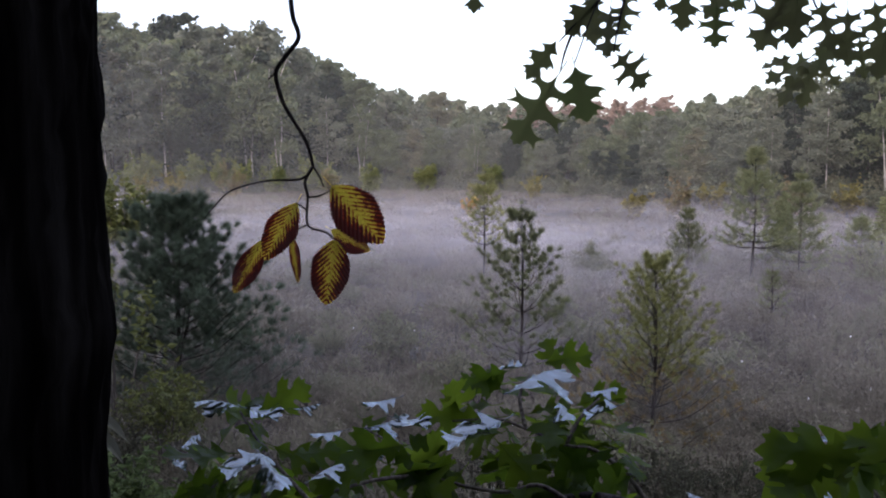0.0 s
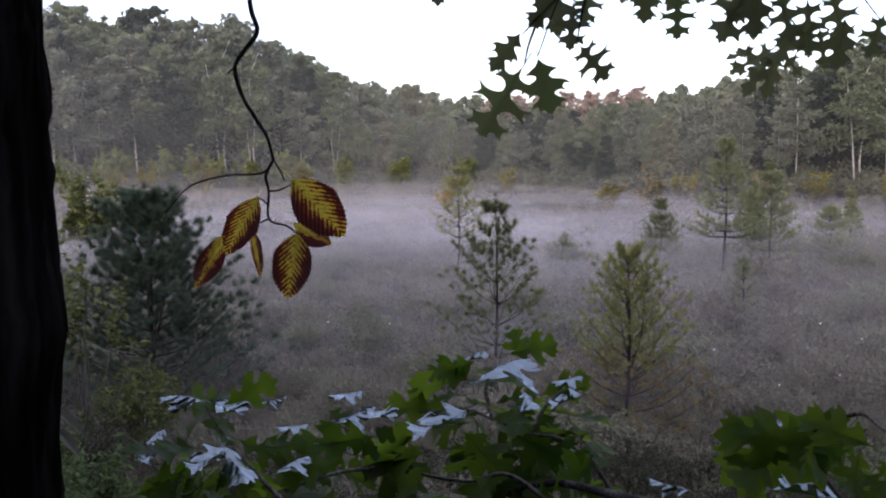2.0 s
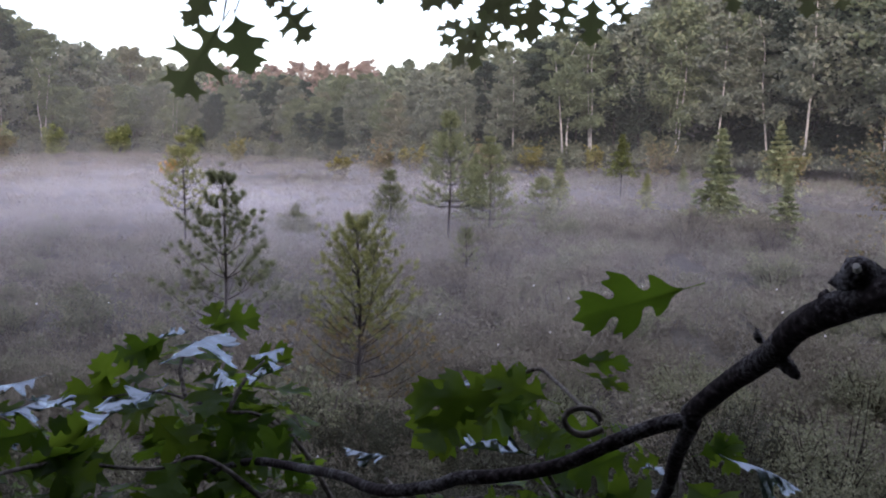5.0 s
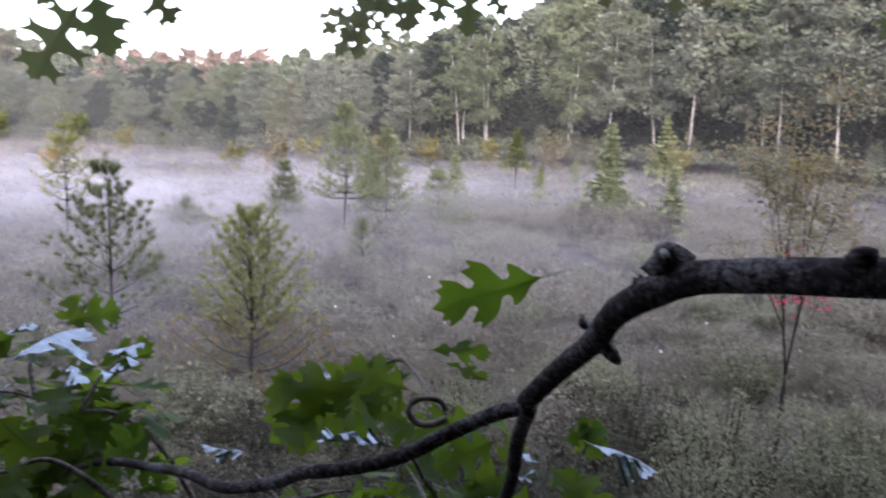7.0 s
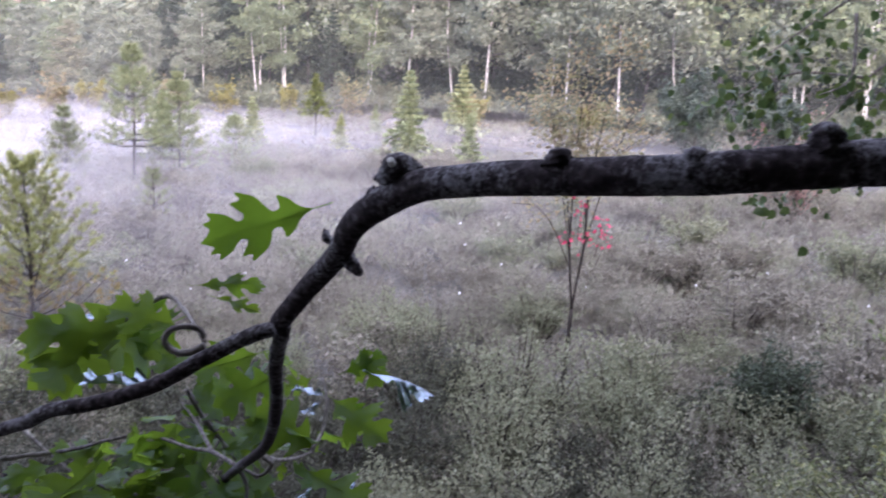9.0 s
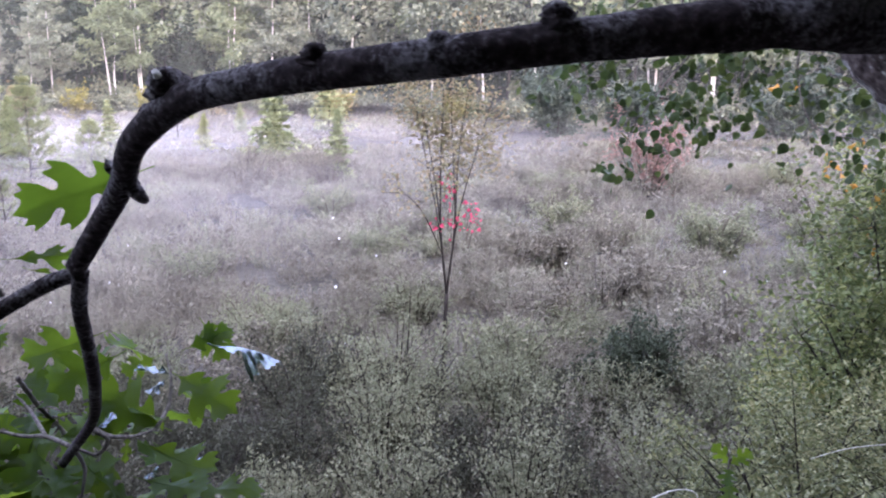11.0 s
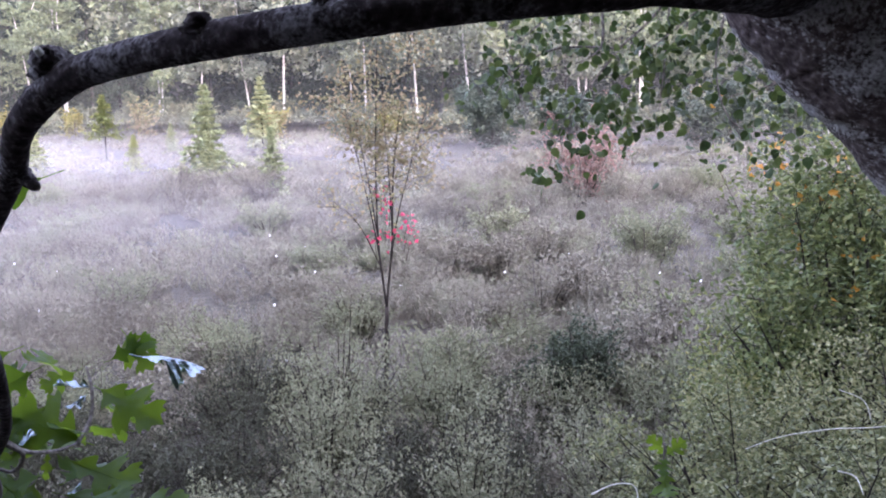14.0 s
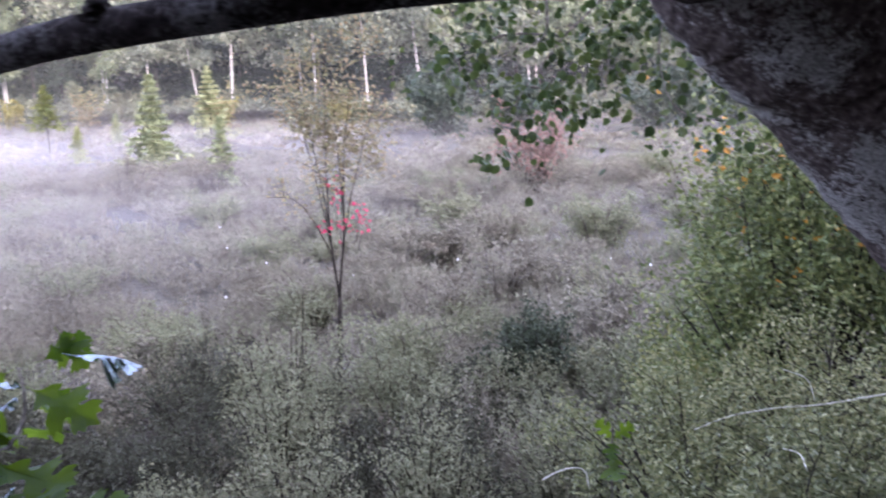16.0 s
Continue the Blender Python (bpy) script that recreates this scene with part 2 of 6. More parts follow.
def lichen_bark(name, woods, crusts, first, last, relief):
    """Dark scaly bark, partly grown over with grey crusts that break into flecks."""
    m, nt, p = nodes_of(name)
    plate = nt.nodes.new("ShaderNodeTexVoronoi")
    plate.feature = "DISTANCE_TO_EDGE"
    plate.inputs["Scale"].default_value = 46
    tc = nt.nodes.new("ShaderNodeTexCoord")
    warp = nt.nodes.new("ShaderNodeTexNoise")
    warp.inputs["Scale"].default_value, warp.inputs["Detail"].default_value = 30, 3
    nt.links.new(tc.outputs["Object"], warp.inputs["Vector"])
    mixv = nt.nodes.new("ShaderNodeMix")
    mixv.data_type = "VECTOR"
    mixv.inputs[0].default_value = 0.05
    nt.links.new(tc.outputs["Object"], mixv.inputs[4])
    nt.links.new(warp.outputs["Color"], mixv.inputs[5])
    nt.links.new(mixv.outputs[1], plate.inputs["Vector"])
    fine, grain = noise_tex(nt, 170.0, 6), noise_tex(nt, 420.0, 3)
    crack = ramp(nt, plate.outputs["Distance"], [(0.0, (0, 0, 0)), (0.16, (1, 1, 1))])
    wood = ramp(nt, fine, list(zip((0.3, 0.55, 0.75), woods)))
    patch = calc(nt, "ADD", calc(nt, "MULTIPLY", noise_tex(nt, 17.0, 4), 0.62), calc(nt, "MULTIPLY", calc(nt, "ADD", fine, grain), 0.24))
    mask = ramp(nt, patch, [(first, (0, 0, 0)), (last, (0.85, 0.85, 0.85))])
    crust = ramp(nt, grain, list(zip((0.3, 0.7), crusts)))
    mx = nt.nodes.new("ShaderNodeMix")
    mx.data_type = "RGBA"
    nt.links.new(mask, mx.inputs[0])
    nt.links.new(wood, mx.inputs[6])
    nt.links.new(crust, mx.inputs[7])
    nt.links.new(mx.outputs[2], p.inputs["Base Color"])
    p.inputs["Roughness"].default_value = 0.95
    p.inputs["Specular IOR Level"].default_value = 0.05
    bump(nt, p, calc(nt, "ADD", calc(nt, "MULTIPLY", crack, 0.16), calc(nt, "ADD", calc(nt, "MULTIPLY", fine, 0.6), calc(nt, "MULTIPLY", mask, 0.2))), 1.0, relief)
    return m


TRUNK_BARK = lichen_bark("lichened_grey_bark", [(0.022, 0.016, 0.016), (0.085, 0.067, 0.066), (0.16, 0.14, 0.138)], [(0.12, 0.115, 0.117), (0.36, 0.35, 0.355)], 0.53, 0.59, 0.003)
LIMB_BARK = lichen_bark("grey_brown_oak_bark", [(0.010, 0.008, 0.009), (0.034, 0.028, 0.030), (0.085, 0.076, 0.080)], [(0.07, 0.067, 0.072), (0.17, 0.165, 0.175)], 0.56, 0.66, 0.003)
TWIG_BARK = bark("thin_grey_twig_bark", [(0.035, 0.029, 0.028), (0.091, 0.081, 0.073), (0.182, 0.168, 0.154)], 160, 0.4, 0.001)
BLACK_TWIG = bark("dark_twig_bark", [(0.007, 0.006, 0.006), (0.018, 0.016, 0.016), (0.036, 0.031, 0.031)], 220, 0.4, 0.0008)
WHITE_TWIG = bark("bleached_dead_wood", [(0.35, 0.34, 0.32), (0.5, 0.49, 0.46), (0.62, 0.6, 0.57)], 100, 0.3, 0.001)
TREE_BARK = bark("grey_tree_bark", [(0.030, 0.025, 0.023), (0.066, 0.060, 0.054), (0.120, 0.111, 0.102)], 6, 0.2, 0.02)
PINE_BARK = bark("pine_bark", [(0.009, 0.007, 0.007), (0.021, 0.017, 0.016), (0.042, 0.036, 0.033)], 25, 0.4, 0.006)
BIRCH_BARK = bark("white_birch_bark", [(0.116, 0.105, 0.099), (0.397, 0.373, 0.350), (0.583, 0.560, 0.525)], 7, 2.5, 0.004)


def beech_material():
    """Yellow leaf with dark red blotches creeping in from the toothed edge between the veins."""
    m, nt, p = nodes_of("spotted_autumn_leaf")
    tc = nt.nodes.new("ShaderNodeTexCoord")
    xyz = nt.nodes.new("ShaderNodeSeparateXYZ")
    nt.links.new(tc.outputs["Object"], xyz.inputs[0])
    x, y = xyz.outputs[0], xyz.outputs[1]
    ay = calc(nt, "ABSOLUTE", y, 0)
    vein = calc(nt, "SINE", calc(nt, "MULTIPLY", calc(nt, "SUBTRACT", x, calc(nt, "MULTIPLY", ay, 0.75)), 78.0), 0)
    n = noise_tex(nt, 8.0, 3)
    rnd = nt.nodes.new("ShaderNodeObjectInfo").outputs["Random"]
    edge = calc(nt, "MULTIPLY", ay, 2.3)
    tip = calc(nt, "MULTIPLY", calc(nt, "SUBTRACT", x, 0.45), 0.55)
    side = calc(nt, "MULTIPLY", y, calc(nt, "MULTIPLY", calc(nt, "SUBTRACT", rnd, 0.5), 1.6))
    f = calc(nt, "ADD", calc(nt, "ADD", edge, tip), calc(nt, "ADD", calc(nt, "MULTIPLY", vein, 0.24), calc(nt, "MULTIPLY", calc(nt, "SUBTRACT", n, 0.5), 1.5)))
    f = calc(nt, "ADD", f, side)
    dots = ramp(nt, noise_tex(nt, 26.0, 1), [(0.64, (0, 0, 0)), (0.70, (0.6, 0.6, 0.6))])
    f = calc(nt, "ADD", f, dots)
    c = ramp(nt, f, [(0.0, (0.56, 0.44, 0.05)), (0.25, (0.50, 0.36, 0.035)), (0.38, (0.25, 0.035, 0.010)), (0.66, (0.055, 0.008, 0.008))])
    nt.links.new(c, p.inputs["Base Color"])
    p.inputs["Roughness"].default_value = 0.5
    bump(nt, p, vein, 0.5, 0.01)
    t = nt.nodes.new("ShaderNodeBsdfTranslucent")
    nt.links.new(c, t.inputs[0])
    mix = nt.nodes.new("ShaderNodeMixShader")
    mix.inputs[0].default_value = 0.6
    nt.links.new(p.outputs[0], mix.inputs[1])
    nt.links.new(t.outputs[0], mix.inputs[2])
    nt.links.new(mix.outputs[0], nt.nodes["Material Output"].inputs[0])
    return m


BEECH_LEAF = beech_material()


def ground_material():
    m, nt, p = nodes_of("bog_and_leaf_litter")
    big, fine = noise_tex(nt, 0.15, 5), noise_tex(nt, 6.0, 8)
    f = calc(nt, "ADD", calc(nt, "MULTIPLY", big, 0.55), calc(nt, "MULTIPLY", fine, 0.45))
    nt.links.new(ramp(nt, f, [(0.3, (0.015, 0.013, 0.011)), (0.5, (0.033, 0.028, 0.022)), (0.7, (0.060, 0.053, 0.040))]), p.inputs["Base Color"])
    p.inputs["Roughness"].default_value = 0.95
    bump(nt, p, fine, 1.0, 0.12)
    return m


GROUND = ground_material()


def mist_material(name, peak, seed, low, high):
    """Thin vapour: lets most light through, and scatters the rest; thick over the open bog, thin near its edges."""
    m = bpy.data.materials.new(name)
    m.use_nodes = True
    nt = m.node_tree
    nt.nodes.remove(nt.nodes["Principled BSDF"])
    tc = nt.nodes.new("ShaderNodeTexCoord")
    mp = nt.nodes.new("ShaderNodeMapping")
    mp.inputs["Location"].default_value = (seed * 7.3, seed * 3.1, 0)
    mp.inputs["Scale"].default_value = (0.085, 0.04, 0.1)
    mp.inputs["Rotation"].default_value = (0, 0, 0.3)
    nt.links.new(tc.outputs["Object"], mp.inputs[0])
    n = nt.nodes.new("ShaderNodeTexNoise")
    n.inputs["Scale"].default_value, n.inputs["Detail"].default_value, n.inputs["Distortion"].default_value = 1.0, 1.5, 0.4
    nt.links.new(mp.outputs[0], n.inputs["Vector"])
    wisp = ramp(nt, n.outputs["Fac"], [(low, (0, 0, 0)), (high, (1, 1, 1))])
    # an oval bank, thickest in its middle
    off = nt.nodes.new("ShaderNodeVectorMath")
    off.operation = "SUBTRACT"
    nt.links.new(tc.outputs["Object"], off.inputs[0])
    off.inputs[1].default_value = (0, 41, 0)
    sq = nt.nodes.new("ShaderNodeVectorMath")
    sq.operation = "MULTIPLY"
    nt.links.new(off.outputs[0], sq.inputs[0])
    sq.inputs[1].default_value = (1 / 33, 1 / 25, 0)
    ln = nt.nodes.new("ShaderNodeVectorMath")
    ln.operation = "LENGTH"
    nt.links.new(sq.outputs[0], ln.inputs[0])
    bank = ramp(nt, calc(nt, "MULTIPLY", ln.outputs["Value"], 0.8), [(0.15, (0.88, 0.88, 0.88)), (0.35, (0.70, 0.70, 0.70)), (0.50, (0.38, 0.38, 0.38)), (0.66, (0.20, 0.20, 0.20)), (0.82, (0.115, 0.115, 0.115)), (1.0, (0.0, 0.0, 0.0))])
    fac = calc(nt, "MULTIPLY", calc(nt, "MULTIPLY", wisp, bank), peak)
    d = nt.nodes.new("ShaderNodeBsdfDiffuse")
    d.inputs[0].default_value = (0.565, 0.525, 0.56, 1)
    tr = nt.nodes.new("ShaderNodeBsdfTransparent")
    mix = nt.nodes.new("ShaderNodeMixShader")
    nt.links.new(fac, mix.inputs[0])
    nt.links.new(tr.outputs[0], mix.inputs[1])
    nt.links.new(d.outputs[0], mix.inputs[2])
    nt.links.new(mix.outputs[0], nt.nodes["Material Output"].inputs[0])
    return m


# ---- mesh helpers ----
def mesh_of(name, verts, tris, mat, smooth=False):
    verts, tris = np.asarray(verts, np.float32).reshape(-1, 3), np.asarray(tris, np.int32).reshape(-1, 3)
    me = bpy.data.meshes.new(name)
    me.vertices.add(len(verts))
    me.vertices.foreach_set("co", verts.ravel())
    me.loops.add(tris.size)
    me.loops.foreach_set("vertex_index", tris.ravel())
    me.polygons.add(len(tris))
    me.polygons.foreach_set("loop_start", np.arange(0, tris.size, 3, dtype=np.int32))
    me.polygons.foreach_set("use_smooth", np.full(len(tris), smooth))
    me.materials.append(mat)
    me.update(calc_edges=True)
    return me


def part(name, soup, mat, parent, label="", smooth=False):
    ob = new(name, mesh_of(name, *soup, mat, smooth) if isinstance(soup, tuple) else soup)
    ob.parent = parent
    if label:
        ob["label"] = label
    return ob


def join(soups):
    vs, ts, n = [], [], 0
    for v, t in soups:
        v, t = np.asarray(v, float).reshape(-1, 3), np.asarray(t, int).reshape(-1, 3)
        vs.append(v)
        ts.append(t + n)
        n += len(v)
    return np.concatenate(vs), np.concatenate(ts)


def smooth_path(pts, per=4):
    """Catmull-Rom through the points."""
    p = np.asarray(pts, float)
    q = np.vstack([2 * p[0] - p[1], p, 2 * p[-1] - p[-2]])
    out = []
    for i in range(len(p) - 1):
        a, b, c, d = q[i], q[i + 1], q[i + 2], q[i + 3]
        for s in np.arange(per) / per:
            out.append(0.5 * (2 * b + (c - a) * s + (2 * a - 5 * b + 4 * c - d) * s**2 + (3 * b - a - 3 * c + d) * s**3))
    return np.array(out + [p[-1]])


def tube(pts, r0, r1, sides=6, lump=0.0, rng=None, radii=None):
    p = np.asarray(pts, float)
    n = len(p)
    rad = np.linspace(r0, r1, n) if radii is None else np.asarray(radii)
    tan = np.gradient(p, axis=0)
    tan /= np.linalg.norm(tan, axis=1)[:, None] + 1e-9
    ref = np.array([1.0, 0, 0]) if abs(tan[0][0]) < 0.8 else np.array([0, 1.0, 0])
    u = ref - tan[0] * (ref @ tan[0])
    rings = []
    ang = np.linspace(0, 2 * np.pi, sides, endpoint=False)
    for i in range(n):
        u = u - tan[i] * (u @ tan[i])
        u /= np.linalg.norm(u)
        w = np.cross(tan[i], u)
        k = 1.0 + (lump * rng.normal(size=sides) if lump else 0)
        rings.append(p[i] + rad[i] * (np.cos(ang) * k)[:, None] * u + rad[i] * (np.sin(ang) * k)[:, None] * w)
    v = np.concatenate(rings + [p[:1], p[-1:]])
    t = []
    for i in range(n - 1):
        for j in range(sides):
            a, b = i * sides + j, i * sides + (j + 1) % sides
            t += [(a, b, b + sides), (a, b + sides, a + sides)]
    for j in range(sides):
        t += [(n * sides, (j + 1) % sides, j), (n * sides + 1, (n - 1) * sides + j, (n - 1) * sides + (j + 1) % sides)]
    return v, np.array(t)


def leaf_cloud(centres, size, rng, flat=0.0, long=1.5, bend=0.35):
    """One small folded leaf (two triangles) at each place, turned at random; flat pulls it level."""
    c = np.asarray(centres, float)
    n = len(c)
    a = rng.normal(size=(n, 3))
    a[:, 2] *= 1 - flat
    a /= np.linalg.norm(a, axis=1)[:, None]
    b = np.cross(a, rng.normal(size=(n, 3)) * (1 - flat) + flat * np.array([0.05, 0.1, 1.0]))
    b /= np.linalg.norm(b, axis=1)[:, None] + 1e-9
    k = np.cross(a, b)
    s = (size * rng.uniform(0.6, 1.4, n))[:, None]
    v = np.stack([c - a * s * long / 2, c + b * s / 2 + k * s * bend, c + a * s * long / 2, c - b * s / 2 + k * s * bend], 1).reshape(-1, 3)
    i = np.arange(n)[:, None] * 4
    return v, np.concatenate([i + [0, 1, 2], i + [0, 2, 3]], 1).reshape(-1, 3)


def needles(centres, axes, length, width, count, rng, spread=0.7):
    """Tufts of thin needles round each place, pointing along its axis."""
    c, a = np.repeat(centres, count, 0), np.repeat(axes, count, 0)
    d = a + spread * rng.normal(size=c.shape)
    d /= np.linalg.norm(d, axis=1)[:, None]
    s = np.cross(d, rng.normal(size=c.shape))
    s /= np.linalg.norm(s, axis=1)[:, None] + 1e-9
    ln = (length * rng.uniform(0.7, 1.2, len(c)))[:, None]
    v = np.stack([c - s * width / 2, c + s * width / 2, c + d * ln], 1).reshape(-1, 3)
    return v, np.arange(len(v)).reshape(-1, 3)


def thing(name, label, category, at=(0, 0, 0), group="", kind="", turn=0.0, scale=1.0):
    ob = new(name)
    ob.empty_display_size = 0.2
    ob.location, ob.rotation_euler, ob.scale = at, (0, 0, turn), (scale,) * 3
    return tagged(ob, label, category, group, kind)


# ---- the lie of the land ----
SHORE = [(-150, 60), (-90, 80), (-60, 96), (-40, 108), (-18, 122), (0, 124), (14, 112), (24, 92), (38, 88), (50, 76), (57, 60), (62, 44), (74, 32), (84, 12), (88, -20), (80, -60)]
BANK = (math.sin(radians(25)), math.cos(radians(25)))


def shore_out(x, y):
    """How far a place lies beyond the bog's far shore; negative on the bog."""
    x, y = np.asarray(x, float), np.asarray(y, float)
    best, inside = np.full(x.shape, 1e9), np.zeros(x.shape, bool)
    ring = SHORE + [(20, -300), (-300, -100)]
    for n, ((ax, ay), (bx, by)) in enumerate(zip(ring, ring[1:] + ring[:1])):
        dx, dy = bx - ax, by - ay
        if n < len(SHORE) - 1:
            k = np.clip(((x - ax) * dx + (y - ay) * dy) / (dx * dx + dy * dy), 0, 1)
            best = np.minimum(best, np.hypot(x - ax - k * dx, y - ay - k * dy))
        if dy:
            inside ^= ((ay > y) != (by > y)) & (x < ax + (y - ay) * dx / dy)
    return np.where(inside, -best, best)


def land(x, y):
    x, y = np.asarray(x, float), np.asarray(y, float)
    s = (x - 0.45) * BANK[0] + (y - 0.15) * BANK[1]
    k = np.clip((7.0 - s) / 7.5, 0, 1)
    z = 2.75 * k * k * (3 - 2 * k) + np.clip(-s - 0.5, 0, 40) * 0.12
    z = z + np.clip(shore_out(x, y) - 2, 0, 70) * 0.10
    return z + 0.12 * np.sin(x * 0.35 + 1) * np.sin(y * 0.31) * (s > 3) + 0.04 * np.sin(x * 1.7) * np.sin(y * 1.9 + 2)


def grid_steps():
    near = np.arange(-12, 24, 0.6)
    far = np.concatenate([np.linspace(-600, -140, 12), np.arange(-130, -12, 6), near, np.arange(24, 150, 6), np.linspace(160, 600, 12)])
    return np.unique(far.round(2))


gx, gy = grid_steps(), grid_steps()
GX, GY = np.meshgrid(gx, gy)
gv = np.stack([GX, GY, land(GX, GY)], -1).reshape(-1, 3)
nx, ny = len(gx), len(gy)
ii = (np.arange(ny - 1)[:, None] * nx + np.arange(nx - 1)).ravel()
gt = np.concatenate([np.stack([ii, ii + 1, ii + nx + 1], 1), np.stack([ii, ii + nx + 1, ii + nx], 1)])
ground = new("ground", mesh_of("ground", gv, gt, GROUND, True))
tagged(ground, "brown peaty bog ground rising to wooded banks", "ground", kind="structure")


def on_land(x, y, sink=0.0):
    return (x, y, float(land(x, y)) - sink)


# ---- trees of the far shore ----
def wood_tree(name, h, seed, leaf, barkm, spread=0.28, bare=0.3, leaves=2600, size=0.26, label="", lean=0.02, stems=1):
    """A tall tree: tapered trunk, limbs, and clumps of leaves round the outer part of each limb."""
    rng = np.random.default_rng(seed)
    wood, twig, spots = [], [], []
    for s in range(stems):
        top = np.array([rng.normal() * lean * h + (s * 0.9), rng.normal() * lean * h, h * rng.uniform(0.85, 1.0)])
        mid = top * 0.5 + rng.normal(size=3) * [0.012 * h, 0.012 * h, 0]
        path = smooth_path([(s * 0.5, 0, -0.3), mid * 0.5 + [0, 0, 0], mid, top * 0.78 + rng.normal(size=3) * [0.02 * h, 0.02 * h, 0], top], 4)
        wood.append(tube(path, (0.0068 if barkm is BIRCH_BARK else 0.012) * h, 0.002 * h, 7, 0.05, rng))
        n = 26 // stems
        for i in range(n):
            k = bare + (1 - bare) * (i + rng.uniform(0, 0.8)) / n
            at = path[min(int(k * (len(path) - 1)), len(path) - 1)]
            az = i * 2.4 + rng.uniform(-0.5, 0.5)
            ln = h * spread * (1.05 - 0.75 * ((k - bare) / (1 - bare)) ** 1.5) * rng.uniform(0.55, 1.1)
            rise = rng.uniform(0.1, 0.6)
            end = at + ln * np.array([math.cos(az), math.sin(az), rise])
            bend = (at + end) / 2 + [0, 0, -0.06 * ln]
            limb = smooth_path([at, bend, end], 3)
            twig.append(tube(limb, 0.003 * h, 0.0006 * h, 4))
            for q in (0.45, 0.7, 0.95):
                spots.append((at + (end - at) * q, ln * rng.uniform(0.11, 0.24)))
    pick = rng.integers(0, len(spots), leaves)
    c = np.array([spots[i][0] for i in pick]) + rng.normal(size=(leaves, 3)) * np.array([spots[i][1] for i in pick])[:, None] * [1, 1, 0.65]
    c = c[c[:, 2] > 0.5]
    ob = thing(name, label, "tree", group="trees of the far shore")
    stem = part("trunk", join(wood + twig), barkm, ob)
    stem.data.materials.append(TREE_BARK)
    bare_faces = sum(len(t) for v, t in wood)
    stem.data.polygons.foreach_set("material_index", np.where(np.arange(len(stem.data.polygons)) < bare_faces, 0, 1).astype(np.int32))
    part("crown", leaf_cloud(c, size, rng, 0.2), leaf, ob)
    return ob


def conifer(name, h, seed, leaf, spread=0.17, label="", tiers=26, tufts=9, size=0.34, bare=0.12, group="trees of the far shore", barkm=None, droop=-0.15, category="tree"):
    """A spire of level tiers of needled boughs."""
    rng = np.random.default_rng(seed)
    wood, c = [tube([(0, 0, -0.3), (0.01 * h, 0, h * 0.5), (0, 0.01 * h, h)], 0.014 * h, 0.001 * h, 6)], []
    for i in range(tiers):
        k = bare + (1 - bare) * i / tiers
        for j in range(5):
            az = j * 1.256 + i * 0.9 + rng.uniform(-0.3, 0.3)
            ln = h * spread * (1.03 - (k - bare) / (1 - bare)) ** 1.1 * rng.uniform(0.35, 1.25)
            a = np.array([0, 0, h * k])
            e = a + ln * np.array([math.cos(az), math.sin(az), droop + 0.35 * k])
            wood.append(tube([a, (a + e) / 2 + [0, 0, 0.03 * ln], e], 0.0022 * h, 0.0006 * h, 3))
            q = rng.uniform(0.2, 1.05, tufts)[:, None]
            c.append(a + (e - a) * q + rng.normal(size=(tufts, 3)) * ln * [0.09, 0.09, 0.05])
    ob = thing(name, label, category, group=group)
    part("trunk", join(wood), barkm or PINE_BARK, ob)
    part("crown", leaf_cloud(np.concatenate(c), size * h / 10, rng, 0.45, 2.2, 0.15), leaf, ob)
    return ob


FAR_LABELS = ["tall grey-green broadleaf tree on the misty shore", "full-crowned green tree at the bog's far edge", "tan autumn tree among the shore woods", "dense tree with forest shade put into its leaf colour"]
wood_models = []
for i in range(8):
    kind = (0, 1, 0, 3, 2, 1, 0, 3)[i]
    wood_models.append(wood_tree("broadleaf_tree", 14, 10 + i, WOOD_LEAVES[kind], TREE_BARK, 0.25 + 0.02 * (i % 3), (0.14, 0.24, 0.40)[i % 3], 5600, 0.30, FAR_LABELS[kind]))
birch_models = [wood_tree("birch_tree", 14, 40 + i, WOOD_LEAVES[(0, 1, 0)[i]], BIRCH_BARK, 0.2, 0.34, 4200, 0.25, "slender white-barked birch with thin pale foliage at the shore", 0.075, 1 + (i == 1)) for i in range(3)]
pine_models = [conifer("white_pine", 15, 60 + i, WOOD_LEAVES[(1, 3)[i]], 0.2, "tall ragged pine standing above the shore woods", 16, 16, 0.17, 0.3, droop=0.15) for i in range(2)]


# the second list carries the woods' shade in its leaf colour
airy_models, shade_models = [m for i, m in enumerate(wood_models) if i % 3 == 2], [wood_models[3], wood_models[7]]


def height_at(az):
    """How tall the woods stand, by compass bearing from the near bank."""
    return float(np.interp(az, [-60, -14, -8, -4, 0, 8, 14, 20, 26, 33, 60, 120], [24, 24, 19, 14.5, 12, 9.5, 10, 12.5, 16, 20.5, 22, 20]))


def place(model, x, y, h, base, used):
    m = pose(x, y, float(land(x, y)), 0, 0, random.uniform(0, 360))
    s = h / base
    if model not in used:
        used.add(model)
        model.matrix_basis = m @ Matrix.Diagonal((s, s, s, 1))
        return model
    ob = copy_thing(model, m)
    ob.scale = (s, s, s)
    return ob


used = set()
random.seed(5)
steps = []
for (ax, ay), (bx, by) in zip(SHORE, SHORE[1:]):
    n = max(1, int(math.hypot(bx - ax, by - ay) / 3.6))
    for i in range(n):
        steps.append((ax + (bx - ax) * i / n, ay + (by - ay) * i / n))
